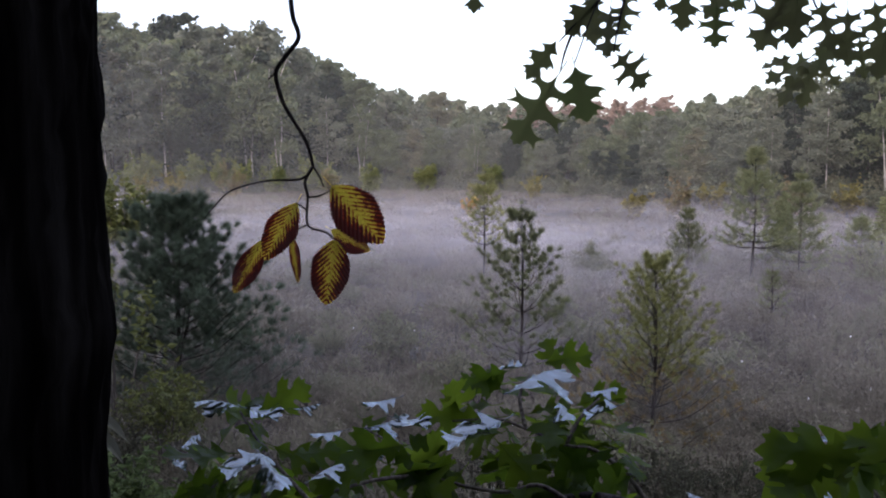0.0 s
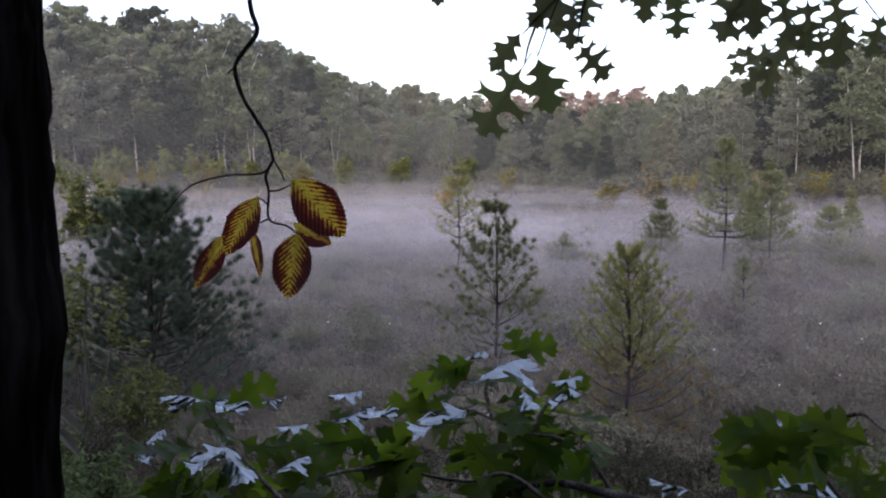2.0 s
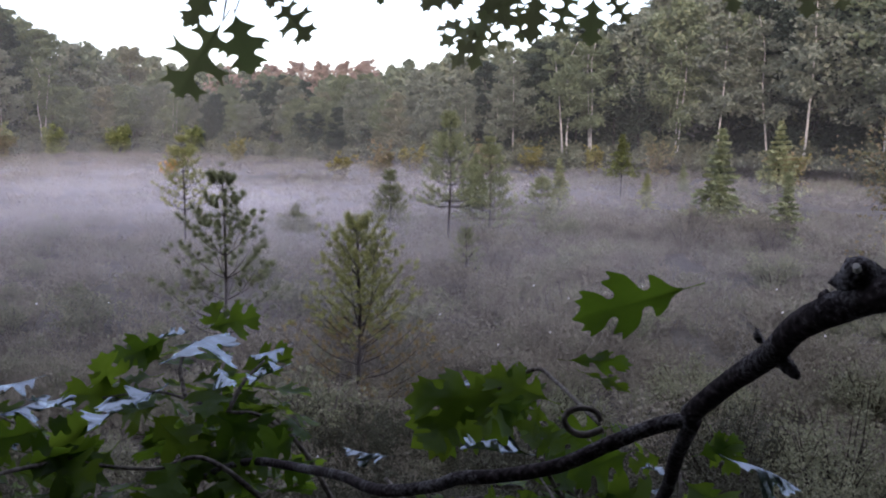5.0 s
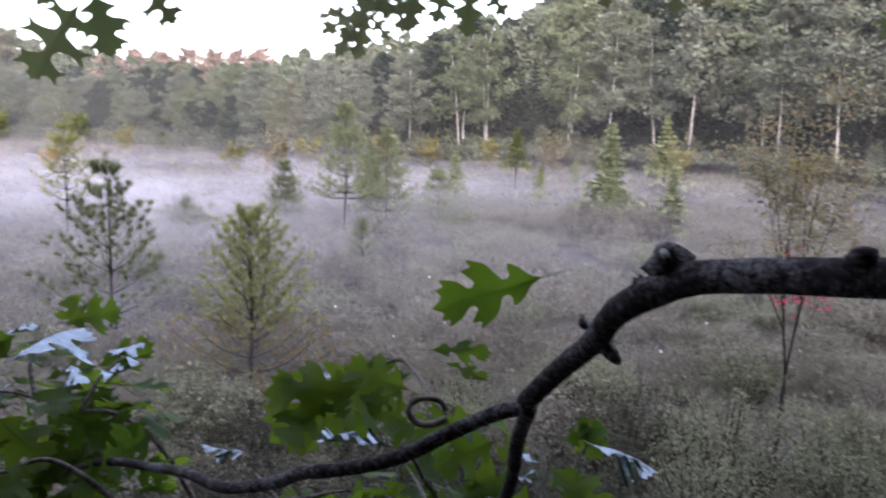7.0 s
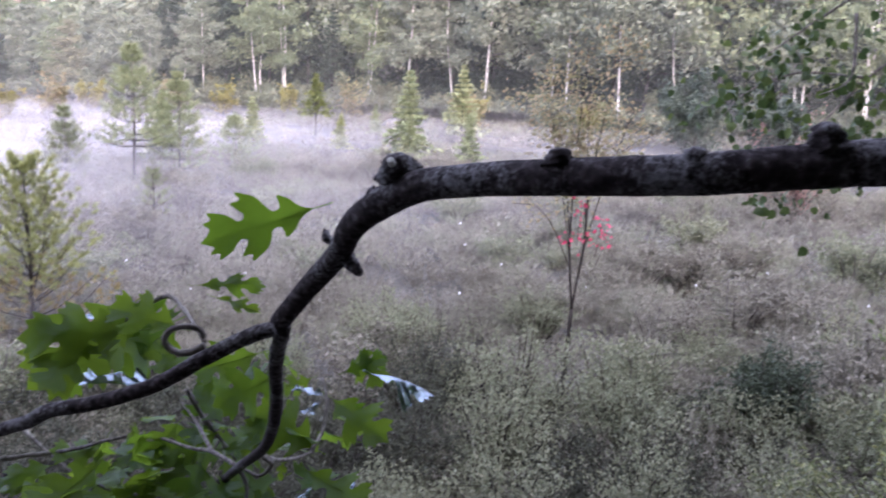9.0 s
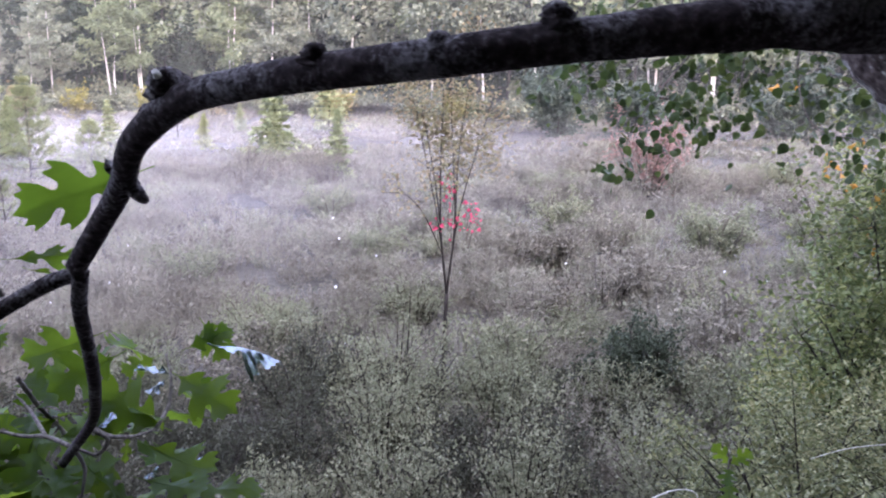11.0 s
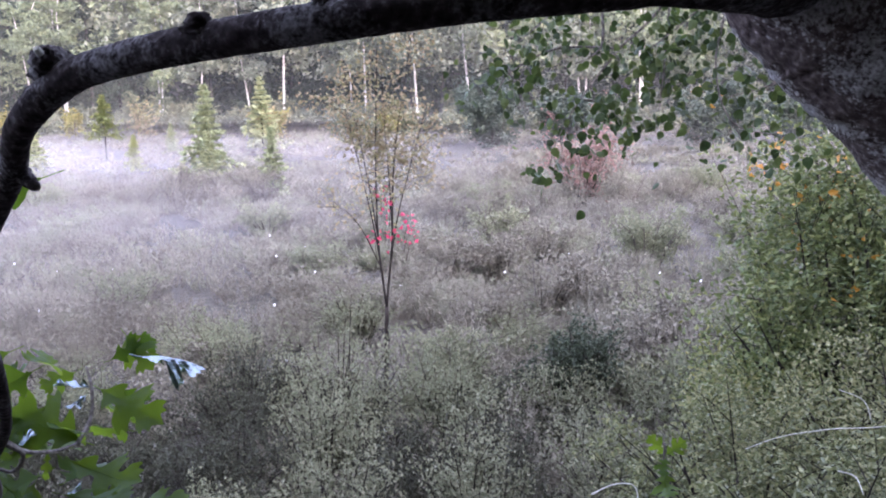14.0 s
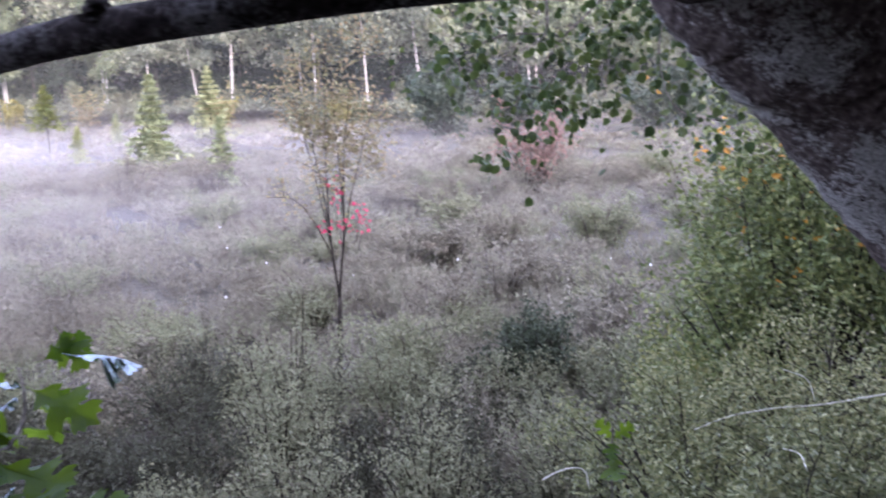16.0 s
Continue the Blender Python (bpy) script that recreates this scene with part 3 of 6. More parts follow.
for row, back in enumerate((2.5, 7.0, 12.0, 18.0)):
    for n, (x, y) in enumerate(steps):
        ang = math.atan2(x, y)
        px, py = x + math.sin(ang) * back + random.uniform(-1.6, 1.6), y + math.cos(ang) * back + random.uniform(-1.6, 1.6)
        az = math.degrees(ang)
        if az < -34 or az > 95 or (row > 1 and (n + row) % 2):
            continue
        h = height_at(az) * (0.72, 0.92, 1.0, 1.0)[row] * random.uniform(0.8, 1.1)
        r = random.random()
        if row == 0 and r < (0.72 if az > 20 or az < -6 else 0.42):
            place(random.choice(birch_models), px, py, h * 1.15, 14, used)
        elif r > 0.90 and row < 2 and not -9 < az < 24:
            place(random.choice(pine_models), px, py, h * 0.95, 15, used)
        else:
            place(random.choice(wood_models if az < 20 else (airy_models if row == 0 or random.random() < 0.35 else shade_models)), px, py, h, 14, used)
for model in wood_models + birch_models + pine_models:
    if model not in used:
        place(model, -70 + random.uniform(-9, 9), 120, 14, 14, used)

# unseen woods added on the near bank, behind and to the sides of the viewpoint
for i in range(34):
    s, q = -6 - 14 * random.random(), -28 + 56 * (i + random.random()) / 34
    x, y = 0.45 + s * BANK[0] + q * BANK[1], 0.15 + s * BANK[1] - q * BANK[0]
    place(random.choice(wood_models), x, y, random.uniform(11, 15), 14, used)

# woods further back up the slopes, not to be told apart
rng = np.random.default_rng(77)
far = []
while len(far) < 500:
    az, r = rng.uniform(-38, 100), rng.uniform(70, 230)
    x, y = r * math.sin(radians(az)), r * math.cos(radians(az))
    out = float(shore_out(x, y))
    if 16 < out < 75:
        far.append((x, y, float(land(x, y)), height_at(az) * rng.uniform(0.70, 1.0), 0.04))
cl = []
for x, y, z, h, low in far:
    n = 420
    k = rng.uniform(low, 1, n)
    rr = 0.27 * h * np.minimum(1, np.sqrt((1 - k) * 1.7)) * np.minimum(1, 0.45 + k * 1.6) * rng.uniform(0.5, 1.05, n)
    a = rng.uniform(0, 2 * np.pi, n)
    lob = 1 + 0.4 * np.sin(3 * a + x) * np.sin(11 * k + y)
    cl.append(np.stack([x + rr * lob * np.cos(a), y + rr * lob * np.sin(a), z + k * h], 1))
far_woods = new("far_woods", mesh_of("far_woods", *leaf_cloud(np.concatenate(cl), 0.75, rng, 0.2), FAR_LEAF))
tagged(far_woods, "hazy autumn woods covering the low hills behind", "woods", kind="stuff")

# a few trees in the gap of the hills, rosy sunlight painted into their crowns
for i in range(7):
    az, r = 4 + 1.5 * i, random.uniform(150, 175)
    x, y = r * math.sin(radians(az)), r * math.cos(radians(az))
    if i == 0:
        sunlit_model = wood_tree("red_tree", 12, 95, SUNLIT_LEAF, TREE_BARK, 0.3, 0.3, 1600, 0.4, "distant tree with rosy sunlight put into its crown colour")
        sunlit_model.matrix_basis = pose(x, y, float(land(x, y)))
    else:
        copy_thing(sunlit_model, pose(x, y, float(land(x, y)), 0, 0, 50 * i))

# brush along the foot of the woods
cl = []
for x, y in steps:
    ang = math.atan2(x, y)
    if not -34 < math.degrees(ang) < 95:
        continue
    for _ in range(9):
        b = rng.uniform(-5, 3)
        w, h = rng.uniform(0.7, 1.9), rng.uniform(0.9, 2.4) + 2.4 * (b > -1) * rng.uniform(0, 1) ** 2
        cx, cy = x + math.sin(ang) * b + rng.uniform(-2, 2), y + math.cos(ang) * b + rng.uniform(-2, 2)
        n = int(110 + 60 * h)
        d = rng.normal(size=(n, 3))
        d /= np.linalg.norm(d, axis=1)[:, None]
        cl.append(np.array([cx, cy, float(land(cx, cy)) + 0.35 * h]) + d * [w, w, h * 0.6] * rng.uniform(0.5, 1, (n, 1)))
brush = new("shore_brush", mesh_of("shore_brush", *leaf_cloud(np.concatenate(cl), 0.27, rng, 0.2), BRUSH_LEAF))
tagged(brush, "grey-green brush thick along the foot of the woods", "brush", kind="stuff")


# dark leaf masses added to fill the gaps between trunks with painted shade
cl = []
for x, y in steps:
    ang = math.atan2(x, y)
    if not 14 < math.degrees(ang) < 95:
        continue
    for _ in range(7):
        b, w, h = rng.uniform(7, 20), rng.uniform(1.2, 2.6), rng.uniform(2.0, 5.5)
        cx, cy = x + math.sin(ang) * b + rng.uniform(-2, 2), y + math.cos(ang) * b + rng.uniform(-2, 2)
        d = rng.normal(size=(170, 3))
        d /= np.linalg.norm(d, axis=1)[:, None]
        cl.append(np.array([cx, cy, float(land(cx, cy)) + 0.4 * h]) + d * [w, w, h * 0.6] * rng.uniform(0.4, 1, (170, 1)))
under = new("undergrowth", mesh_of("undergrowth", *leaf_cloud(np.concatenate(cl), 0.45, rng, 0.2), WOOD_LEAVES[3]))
tagged(under, "undergrowth coloured dark for the shade among the trunks", "undergrowth", kind="stuff")


# ---- shrubs and small trees on the bog ----
def shrub(name, label, seed, h, w, leaf, leaves, size, at, stems=14, barkm=None, group="", category="shrub", low=0.25, lean=0.5):
    rng = np.random.default_rng(seed)
    ob, c = thing(name, label, category, at, group), []
    for i in range(stems):
        az, out = rng.uniform(0, 6.283), w * math.sqrt(rng.uniform(0.02, 1))
        top = np.array([out * math.cos(az), out * math.sin(az), h * rng.uniform(0.55, 1.0) * (1 - 0.35 * (out / w) ** 2)])
        base = np.array([0.2 * top[0], 0.2 * top[1], -0.1])
        path = smooth_path([base, base * 0.4 + top * 0.5 + rng.normal(size=3) * 0.05 * w + [0, 0, 0.08 * h], top], 4)
        wood = [tube(path, 0.007 * h + 0.003, 0.002, 5)]
        for j in range(6):
            k = rng.uniform(low, 0.95)
            p = path[int(k * (len(path) - 1))]
            e = p + rng.normal(size=3) * [0.22 * w, 0.22 * w, 0.1 * h] + [0, 0, 0.1 * h]
            wood.append(tube([p, (p + e) / 2 + [0, 0, 0.02], e], 0.004, 0.0012, 3))
            m = max(1, leaves // (stems * 5))
            q = rng.uniform(0.15, 1.1, (m, 1))
            c.append(p + (e - p) * q + rng.normal(size=(m, 3)) * [0.06 * w, 0.06 * w, 0.04 * h])
        part("stem", join(wood), barkm or TREE_BARK, ob)
    part("foliage", leaf_cloud(np.concatenate(c), size, rng, lean, 1.8), leaf, ob)
    return ob


def bog_pine(name, label, seed, h, at, leaf, whorls=9, width=1.0, tufts=6, count=40, length=0.1, bare=0.15, lower=None, rise=(0.4, 1.1), start=0.45, shape=0.85, leaders=1):
    """A young pine: leader, whorls of upswept boughs, and needle tufts at the ends of the side twigs."""
    rng = np.random.default_rng(seed)
    ob = thing(name, label, "pine tree", at, "young pines on the bog")
    lead = smooth_path([(0, 0, -0.15), (0.01 * h, -0.012 * h, h * 0.45), (0, 0, h)], 12)
    part("trunk", tube(lead, 0.010 * h + 0.008, 0.005, 7, 0.06, rng), PINE_BARK, ob, smooth=True)
    pts, axs = [lead[-1], lead[-2], lead[-3]], [np.array([0, 0, 1.0])] * 3
    for i in range(leaders - 1):
        a, k = rng.uniform(0, 6.283), rng.uniform(0.25, 0.45)
        b = lead[int(k * (len(lead) - 1))]
        e = np.array([math.cos(a) * 0.10 * h, math.sin(a) * 0.10 * h, h * rng.uniform(0.75, 0.92)])
        side = smooth_path([b, b * 0.6 + e * 0.4 + [math.cos(a) * 0.03 * h, math.sin(a) * 0.03 * h, 0], e], 5)
        part("leader", tube(side, 0.006 * h + 0.004, 0.004, 6), PINE_BARK, ob, smooth=True)
        for q in side[3:]:
            for _ in range(4):
                d = rng.normal(size=3) * [0.14, 0.14, 0.08] + [0, 0, 0.12]
                pts.append(q + d)
                axs.append(np.array([d[0], d[1], 0.2]) / np.linalg.norm([d[0], d[1], 0.2]))
    for i in range(whorls):
        f = (i + 0.1) / whorls
        base = lead[int((bare + (1 - bare) * f) * (len(lead) - 1))]
        n = 5 if f < 0.75 else 4
        for j in range(n):
            az = j * 6.283 / n + i * 0.7 + rng.uniform(-0.3, 0.3)
            ln = (width * (1 - f) ** shape + 0.05 * h * (1 - f) + 0.06) * rng.uniform(0.72, 1.08)
            d = np.array([math.cos(az), math.sin(az), rise[0] + (rise[1] - rise[0]) * f])
            e = base + ln * d / math.hypot(1, 0.6 * d[2])
            path = smooth_path([base, base * 0.5 + e * 0.5 + [0, 0, -0.07 * ln], e + [0, 0, 0.07 * ln]], 6)
            wood = [tube(path, 0.0035 * h * (1 - 0.6 * f) + 0.002, 0.003, 4)]
            across = np.array([-math.sin(az), math.cos(az), 0.0])
            for m, q in enumerate(np.linspace(start, 1.0, tufts)):
                p = path[min(int(q * (len(path) - 1)), len(path) - 1)]
                tip = q > 0.97
                out = d * 0.12 * ln if tip else across * (1 if m % 2 else -1) * ln * rng.uniform(0.10, 0.30) + d * 0.10 * ln + [0, 0, 0.05 * ln]
                t = p + out
                if not tip:
                    wood.append(tube([p, t], 0.003, 0.002, 3))
                a = out / (np.linalg.norm(out) + 1e-9) + [0, 0, 0.45]
                pts += [t, (p + t) / 2 + out * 0.25]
                axs += [a / np.linalg.norm(a)] * 2
            part("bough", join(wood), PINE_BARK, ob)
    pts, axs = np.array(pts), np.array(axs)
    dim = pts[:, 2] < (h * 0.42 + rng.normal(size=len(pts)) * 0.08 * h if lower else -9)
    part("needles", needles(pts[~dim], axs[~dim], length, 0.003 + 0.03 * length, count, rng, 0.55), leaf, ob)
    if lower:
        part("old_needles", needles(pts[dim], axs[dim], length, 0.003 + 0.03 * length, count, rng, 0.55), lower, ob, "yellow-brown old needles on the lower boughs")
    return ob


bog_pine("bog_pine", "sparse young pine with open tufted boughs on the bog", 1, 3.6, on_land(1.57, 18.07), PINE_NEEDLE, 8, 1.35, 7, 60, 0.14, 0.08, rise=(0.5, 1.2), start=0.5)
bog_pine("bog_pine", "bushy young pine yellowing in its lower boughs", 2, 3.0, on_land(3.37, 13.64), PINE_YELLOW, 13, 1.3, 10, 36, 0.10, 0.04, PINE_OLD, rise=(0.35, 1.5), start=0.3, shape=0.7, leaders=4)
bog_pine("bog_pine", "thick dark green pine near the bank", 3, 3.75, on_land(-4.7, 15.2), PINE_DARK, 20, 2.0, 13, 58, 0.16, 0.0, rise=(0.3, 1.1), start=0.25, shape=0.75, leaders=3)
bog_pine("bog_pine", "thin far pine bare in its lower half", 4, 3.95, on_land(1.06, 29.75), PINE_YELLOW, 8, 0.75, 6, 24, 0.17, 0.45)
bog_pine("bog_pine", "small dark pine in the thin mist", 5, 2.7, on_land(8.42, 31.3), PINE_NEEDLE, 11, 0.95, 7, 26, 0.16, 0.05)
bog_pine("bog_pine", "tall green pine bare below, at the mist's edge", 6, 5.0, on_land(10.72, 31.3), SPRUCE, 13, 1.15, 7, 30, 0.2, 0.30, rise=(0.2, 0.9))
bog_pine("bog_pine", "pale green pine beside the tall one", 7, 4.0, on_land(12.6, 31.9), SPRUCE, 12, 1.15, 7, 28, 0.2, 0.15, rise=(0.2, 0.9))
bog_pine("bog_pine", "low spreading pale pine on the heath", 8, 2.3, on_land(16.06, 34.6), SPRUCE, 9, 1.15, 7, 26, 0.17, 0.1, rise=(0.1, 0.9))
bog_pine("bog_pine", "little bare-stemmed pine in the heath", 9, 1.9, on_land(7.8, 21.0), PINE_NEEDLE, 6, 0.35, 5, 16, 0.1, 0.4)
for n, (x, y, h, m) in enumerate([(21.5, 25.6, 2.75, SPRUCE), (21.2, 29.1, 2.6, SPRUCE), (22.2, 30.6, 4.5, SPRUCE), (32.1, 48.3, 2.1, SPRUCE), (27.7, 48.4, 4.0, LIME_LEAF), (35.0, 42.9, 4.9, SPRUCE), (24.5, 40.0, 2.0, PINE_YELLOW), (13.5, 36.0, 3.2, PINE_NEEDLE), (18.5, 38.0, 3.0, SPRUCE)]):
    c = conifer("small_spruce", h, 100 + n, m, 0.31, "small pale green spruce standing in the mist" if m is not LIME_LEAF else "golden-tinged little tree at the mist's edge", 15, 14 if n == 4 else 36, 0.28, 0.12 + 0.25 * (n == 4), "small spruces on the bog")
    c.location = on_land(x, y)


def gold_bush(x, y, h, mat, seed):
    return shrub("shore_bush", "rounded yellow autumn bush at the edge of the woods", seed, h, h * 0.5, mat, 500, 0.17, on_land(x, y), 9, None, "yellow bushes along the shore", low=0.1)


for n, (x, y, h) in enumerate([(15.6, 62, 3.2), (13.2, 66, 2.6), (22.0, 76, 3.0), (26.0, 68, 3.4), (31.0, 70, 3.2), (36.0, 68, 3.0), (40.0, 64, 3.3), (8.0, 92, 3.4), (2.0, 84, 2.4), (-26.0, 98, 4.0), (-31.0, 94, 3.8), (-36.0, 98, 3.6), (-16, 106, 3.4), (47, 56, 3.0), (52, 48, 2.8), (42, 50, 3.6)]):
    gold_bush(x, y, h, LARCH_GOLD if n % 3 else TAN_LEAF, 200 + n)
for n, (x, y, h) in enumerate([(-47, 99, 4.8), (-43, 102, 3.8), (-38, 103, 5.0), (-33, 106, 4.2), (-29, 108, 4.8), (-24, 111, 3.8), (-19, 114, 4.4), (-12, 116, 3.6), (-5, 116, 3.8), (4, 112, 3.4)]):
    shrub("shore_bush", "tall yellow-green bush before the shadowed woods", 260 + n, h * 1.25, h * 0.6, SHORE_LIME, 1100, 0.30, on_land(x, y), 9, None, "yellow-green bushes along the shore", low=0.1)
for n, (x, y, h, w) in enumerate([(46.0, 33.5, 5.2, 2.6), (50.0, 30.5, 4.4, 2.4), (53.5, 21.5, 4.6, 2.8), (57.5, 17.5, 4.0, 2.6)]):
    shrub("willow_bush", "broad dark grey-green bush before the woods", 280 + n, h, w, WILLOW_LEAF, 5200, 0.15, on_land(x, y), 18, None, "dark bushes along the shore", low=0.1)
shrub("rust_bush", "small rust-orange bush in the mist", 231, 1.8, 0.7, ORANGE_LEAF, 350, 0.14, on_land(0.9, 66), 8)
shrub("red_shrub", "wide dull-red shrub on the open heath", 232, 3.5, 1.7, PINK_LEAF, 2600, 0.06, on_land(25.7, 15.0), 16)
shrub("dark_bush", "round dark green bush in the heath", 233, 1.6, 0.72, GREEN_LEAF, 5200, 0.032, on_land(9.75, 5.55), 40, PINE_BARK, low=0.15, lean=0.1)


def maple(at, h=4.7):
    """Several upright stems from one low fork, an airy crown above and scarlet leaves inside."""
    rng = np.random.default_rng(300)
    ob = thing("young_maple", "slim young maple with tan leaves and one scarlet branch", "tree", at)
    fork = np.array([0.02, 0.0, h * 0.29])
    right = np.array([0.66, -0.75, 0.0])
    part("trunk", tube(smooth_path([-0.04 * right + [0, 0, -0.1], (0.0, 0.02, h * 0.13), fork], 5), 0.036, 0.027, 7, 0.05, rng), PINE_BARK, ob, smooth=True)
    tans, reds = [], []
    mains = []
    for mid, end, top, r, off in [(-0.07, -0.10, 0.97, 0.018, None), (0.11, 0.34, 1.0, 0.018, None), (-0.20, -0.52, 0.82, 0.012, (0, 0.10)), (0.22, 0.58, 0.82, 0.010, (1, 0.28)), (-0.12, -0.34, 0.92, 0.010, (0, 0.35)), (0.12, 0.12, 0.92, 0.010, (1, 0.40)), (-0.42, -0.98, 0.57, 0.008, (0, 0.22))]:
        start = fork if off is None else mains[off[0]][int(off[1] * (len(mains[off[0]]) - 1))]
        e = right * end + np.array([0, rng.uniform(-0.3, 0.3), h * top])
        low, high = start + (e - start) * [0.18, 0.3, 0.33], start + (e - start) * [0.55, 0.7, 0.68]
        if off is None:
            low, high = right * mid + [0, 0, h * 0.47], right * (0.5 * mid + 0.35 * end) + [0, 0, h * 0.70]
        elif top < 0.6:
            low, high = start + (e - start) * [0.3, 0.3, 0.62], start + (e - start) * [0.6, 0.6, 0.95]
        path = smooth_path([start, low, high, e], 8)
        if off is None:
            mains.append(path)
        branch = part("branch", tube(path, r, 0.004, 5), PINE_BARK, ob, smooth=True)
        for _ in range(16 if top > 0.6 else 3):
            k = rng.uniform(0.5, 1.0)
            p = path[int(k * (len(path) - 1))]
            q = p + rng.normal(size=3) * [0.27, 0.27, 0.14] + [0, 0, 0.14]
            part("twig", tube([p, (p + q) / 2 + [0, 0, 0.03], q], 0.0045, 0.0015, 3), PINE_BARK, branch)
            m = 28
            tans.append(p + (q - p) * rng.uniform(0.35, 1.1, (m, 1)) + rng.normal(size=(m, 3)) * [0.11, 0.11, 0.09])
    for dx, z in ((-0.02, 0.595), (0.06, 0.585), (0.10, 0.57), (0.03, 0.53), (0.08, 0.50), (0.13, 0.475), (0.34, 0.535), (0.33, 0.50), (0.36, 0.475), (-0.12, 0.48)):
        p = right * dx + [0, 0, h * z]
        part("twig", tube([right * dx * 0.8 + [0, 0, h * (z - 0.06)], p], 0.005, 0.002, 3), PINE_BARK, ob)
        reds.append(p + rng.normal(size=(8, 3)) * [0.06, 0.06, 0.05])
    part("foliage", leaf_cloud(np.concatenate(tans), 0.040, rng, 0.3, 1.3), TAN_LEAF, ob)
    part("scarlet_leaves", leaf_cloud(np.concatenate(reds), 0.046, rng, 0.3, 1.3), RED_LEAF, ob, "scarlet leaves on the inner branch")
    return ob


maple(on_land(8.75, 7.85), 4.95)

SAGE = "loose sage-green shrub with fine grey twigs"
for n, (x, y, h, w, m) in enumerate([(6.9, 6.9, 2.0, 1.0, 0), (7.9, 6.2, 1.45, 0.9, 0), (9.3, 7.0, 1.15, 0.8, 0), (6.6, 8.2, 1.35, 0.9, 1), (5.5, 6.9, 1.2, 0.9, 1), (7.4, 9.9, 1.2, 0.9, 0), (6.1, 6.2, 1.5, 0.8, 0), (8.2, 5.4, 0.8, 0.7, 1), (6.8, 5.9, 0.9, 0.7, 1), (9.0, 6.2, 0.8, 0.7, 1), (7.7, 7.6, 0.9, 0.7, 1), (5.2, 4.6, 0.8, 0.7, 1), (6.7, 4.4, 0.8, 0.6, 1), (8.8, 4.9, 0.8, 0.6, 1), (7.4, 8.6, 1.0, 0.9, 0), (9.9, 4.3, 1.0, 0.8, 0), (8.4, 4.4, 1.0, 0.8, 0), (7.2, 5.0, 1.0, 0.7, 1), (11.5, 7.6, 0.9, 0.9, 0), (4.1, 9.0, 0.9, 0.8, 1), (2.6, 10.2, 0.9, 0.9, 1), (5.6, 10.4, 1.0, 0.9, 0), (8.0, 11.0, 1.1, 1.0, 0), (10.5, 10.2, 1.1, 1.0, 0), (6.3, 5.5, 0.9, 0.7, 1), (6.0, 4.3, 1.45, 0.8, 0), (5.3, 5.2, 1.35, 0.8, 0), (7.3, 3.7, 1.1, 0.7, 0), (4.5, 5.9, 1.0, 0.8, 0), (9.2, 5.4, 1.2, 0.8, 0), (3.6, 7.0, 1.0, 0.8, 1),
                                     (-3.6, 9.0, 1.3, 0.9, 1), (-2.6, 8.2, 1.1, 0.8, 1), (-2.0, 9.6, 1.1, 0.9, 1), (-4.4, 10.6, 1.5, 1.0, 1), (-0.9, 9.2, 0.9, 0.8, 1), (0.6, 10.4, 0.9, 0.9, 1),
                                     (4.1, 8.4, 1.0, 0.9, 1), (4.9, 8.2, 1.0, 0.8, 1), (5.2, 7.4, 0.9, 0.8, 1), (3.2, 7.7, 0.9, 0.9, 1), (2.4, 8.2, 0.9, 0.9, 1), (1.6, 8.7, 0.8, 0.9, 1), (4.4, 6.8, 0.9, 0.8, 1), (2.6, 11.2, 0.8, 0.9, 1), (3.6, 10.4, 0.9, 0.9, 1), (4.8, 9.4, 0.9, 0.8, 1)]):
    shrub("bog_shrub", SAGE if not m else "dark tangled shrub at the foot of the bank", 320 + n, h, w * (1.0 if m else 0.8), DARK_LEAF if m else SAGE_LEAF, 4400, 0.022, on_land(x, y), 30, PINE_BARK, "shrubs at the bog's near edge", low=0.34, lean=-0.3)
mound = [shrub("heath_bush", "soft grey-green bush mounded in the heath", 340 + n, 0.95, 0.7, m, 2600, 0.026, (0, 0, 0), 16, TREE_BARK, "bushes over the open heath", low=0.2, lean=-0.8) for n, m in enumerate([SAGE_LEAF, HEATH_LEAF, SAGE_LEAF, HEATH_LEAF])]
random.seed(41)
for n in range(110):
    r, az = random.uniform(10.5, 34), random.uniform(14, 74) if n % 4 else random.uniform(-16, 14)
    x, y, k = 0.45 + r * math.sin(radians(az)), 0.15 + r * math.cos(radians(az)), random.uniform(0.7, 1.8)
    b = mound[n % 4] if n < 4 else copy_thing(mound[n % 4], pose(x, y, 0))
    b.location, b.rotation_euler, b.scale = on_land(x, y), (0, 0, random.uniform(0, 6)), (k, k, k * random.uniform(0.7, 1.1))
shrub("yellow_green_bush", "yellow-green leafy bush in front of the dark pine", 360, 1.75, 0.8, LIME_LEAF, 1500, 0.045, on_land(-3.75, 11.6), 14, low=0.5, lean=0.1)
for n, (x, y, h) in enumerate([(-2.6, 6.6, 1.5), (-1.9, 5.9, 1.3), (-3.3, 7.6, 1.7), (-1.4, 7.4, 1.1), (-2.4, 8.6, 1.4), (-3.0, 6.9, 1.3), (-2.1, 7.3, 1.2), (-0.8, 7.9, 0.9), (-1.7, 8.4, 1.0)]):
    shrub("bank_shrub", "dark green leafy shrub on the slope of the bank", 380 + n, h, 0.8, BANK_LEAF, 4200, 0.036, on_land(x, y), 16, None, "shrubs on the bank")
shrub("aspen_sapling", "thin aspen sapling with scattered green leaves", 361, 3.45, 0.95, LIME_LEAF, 300, 0.075, on_land(-5.15, 13.4), 4, TREE_BARK, category="tree", low=0.72)
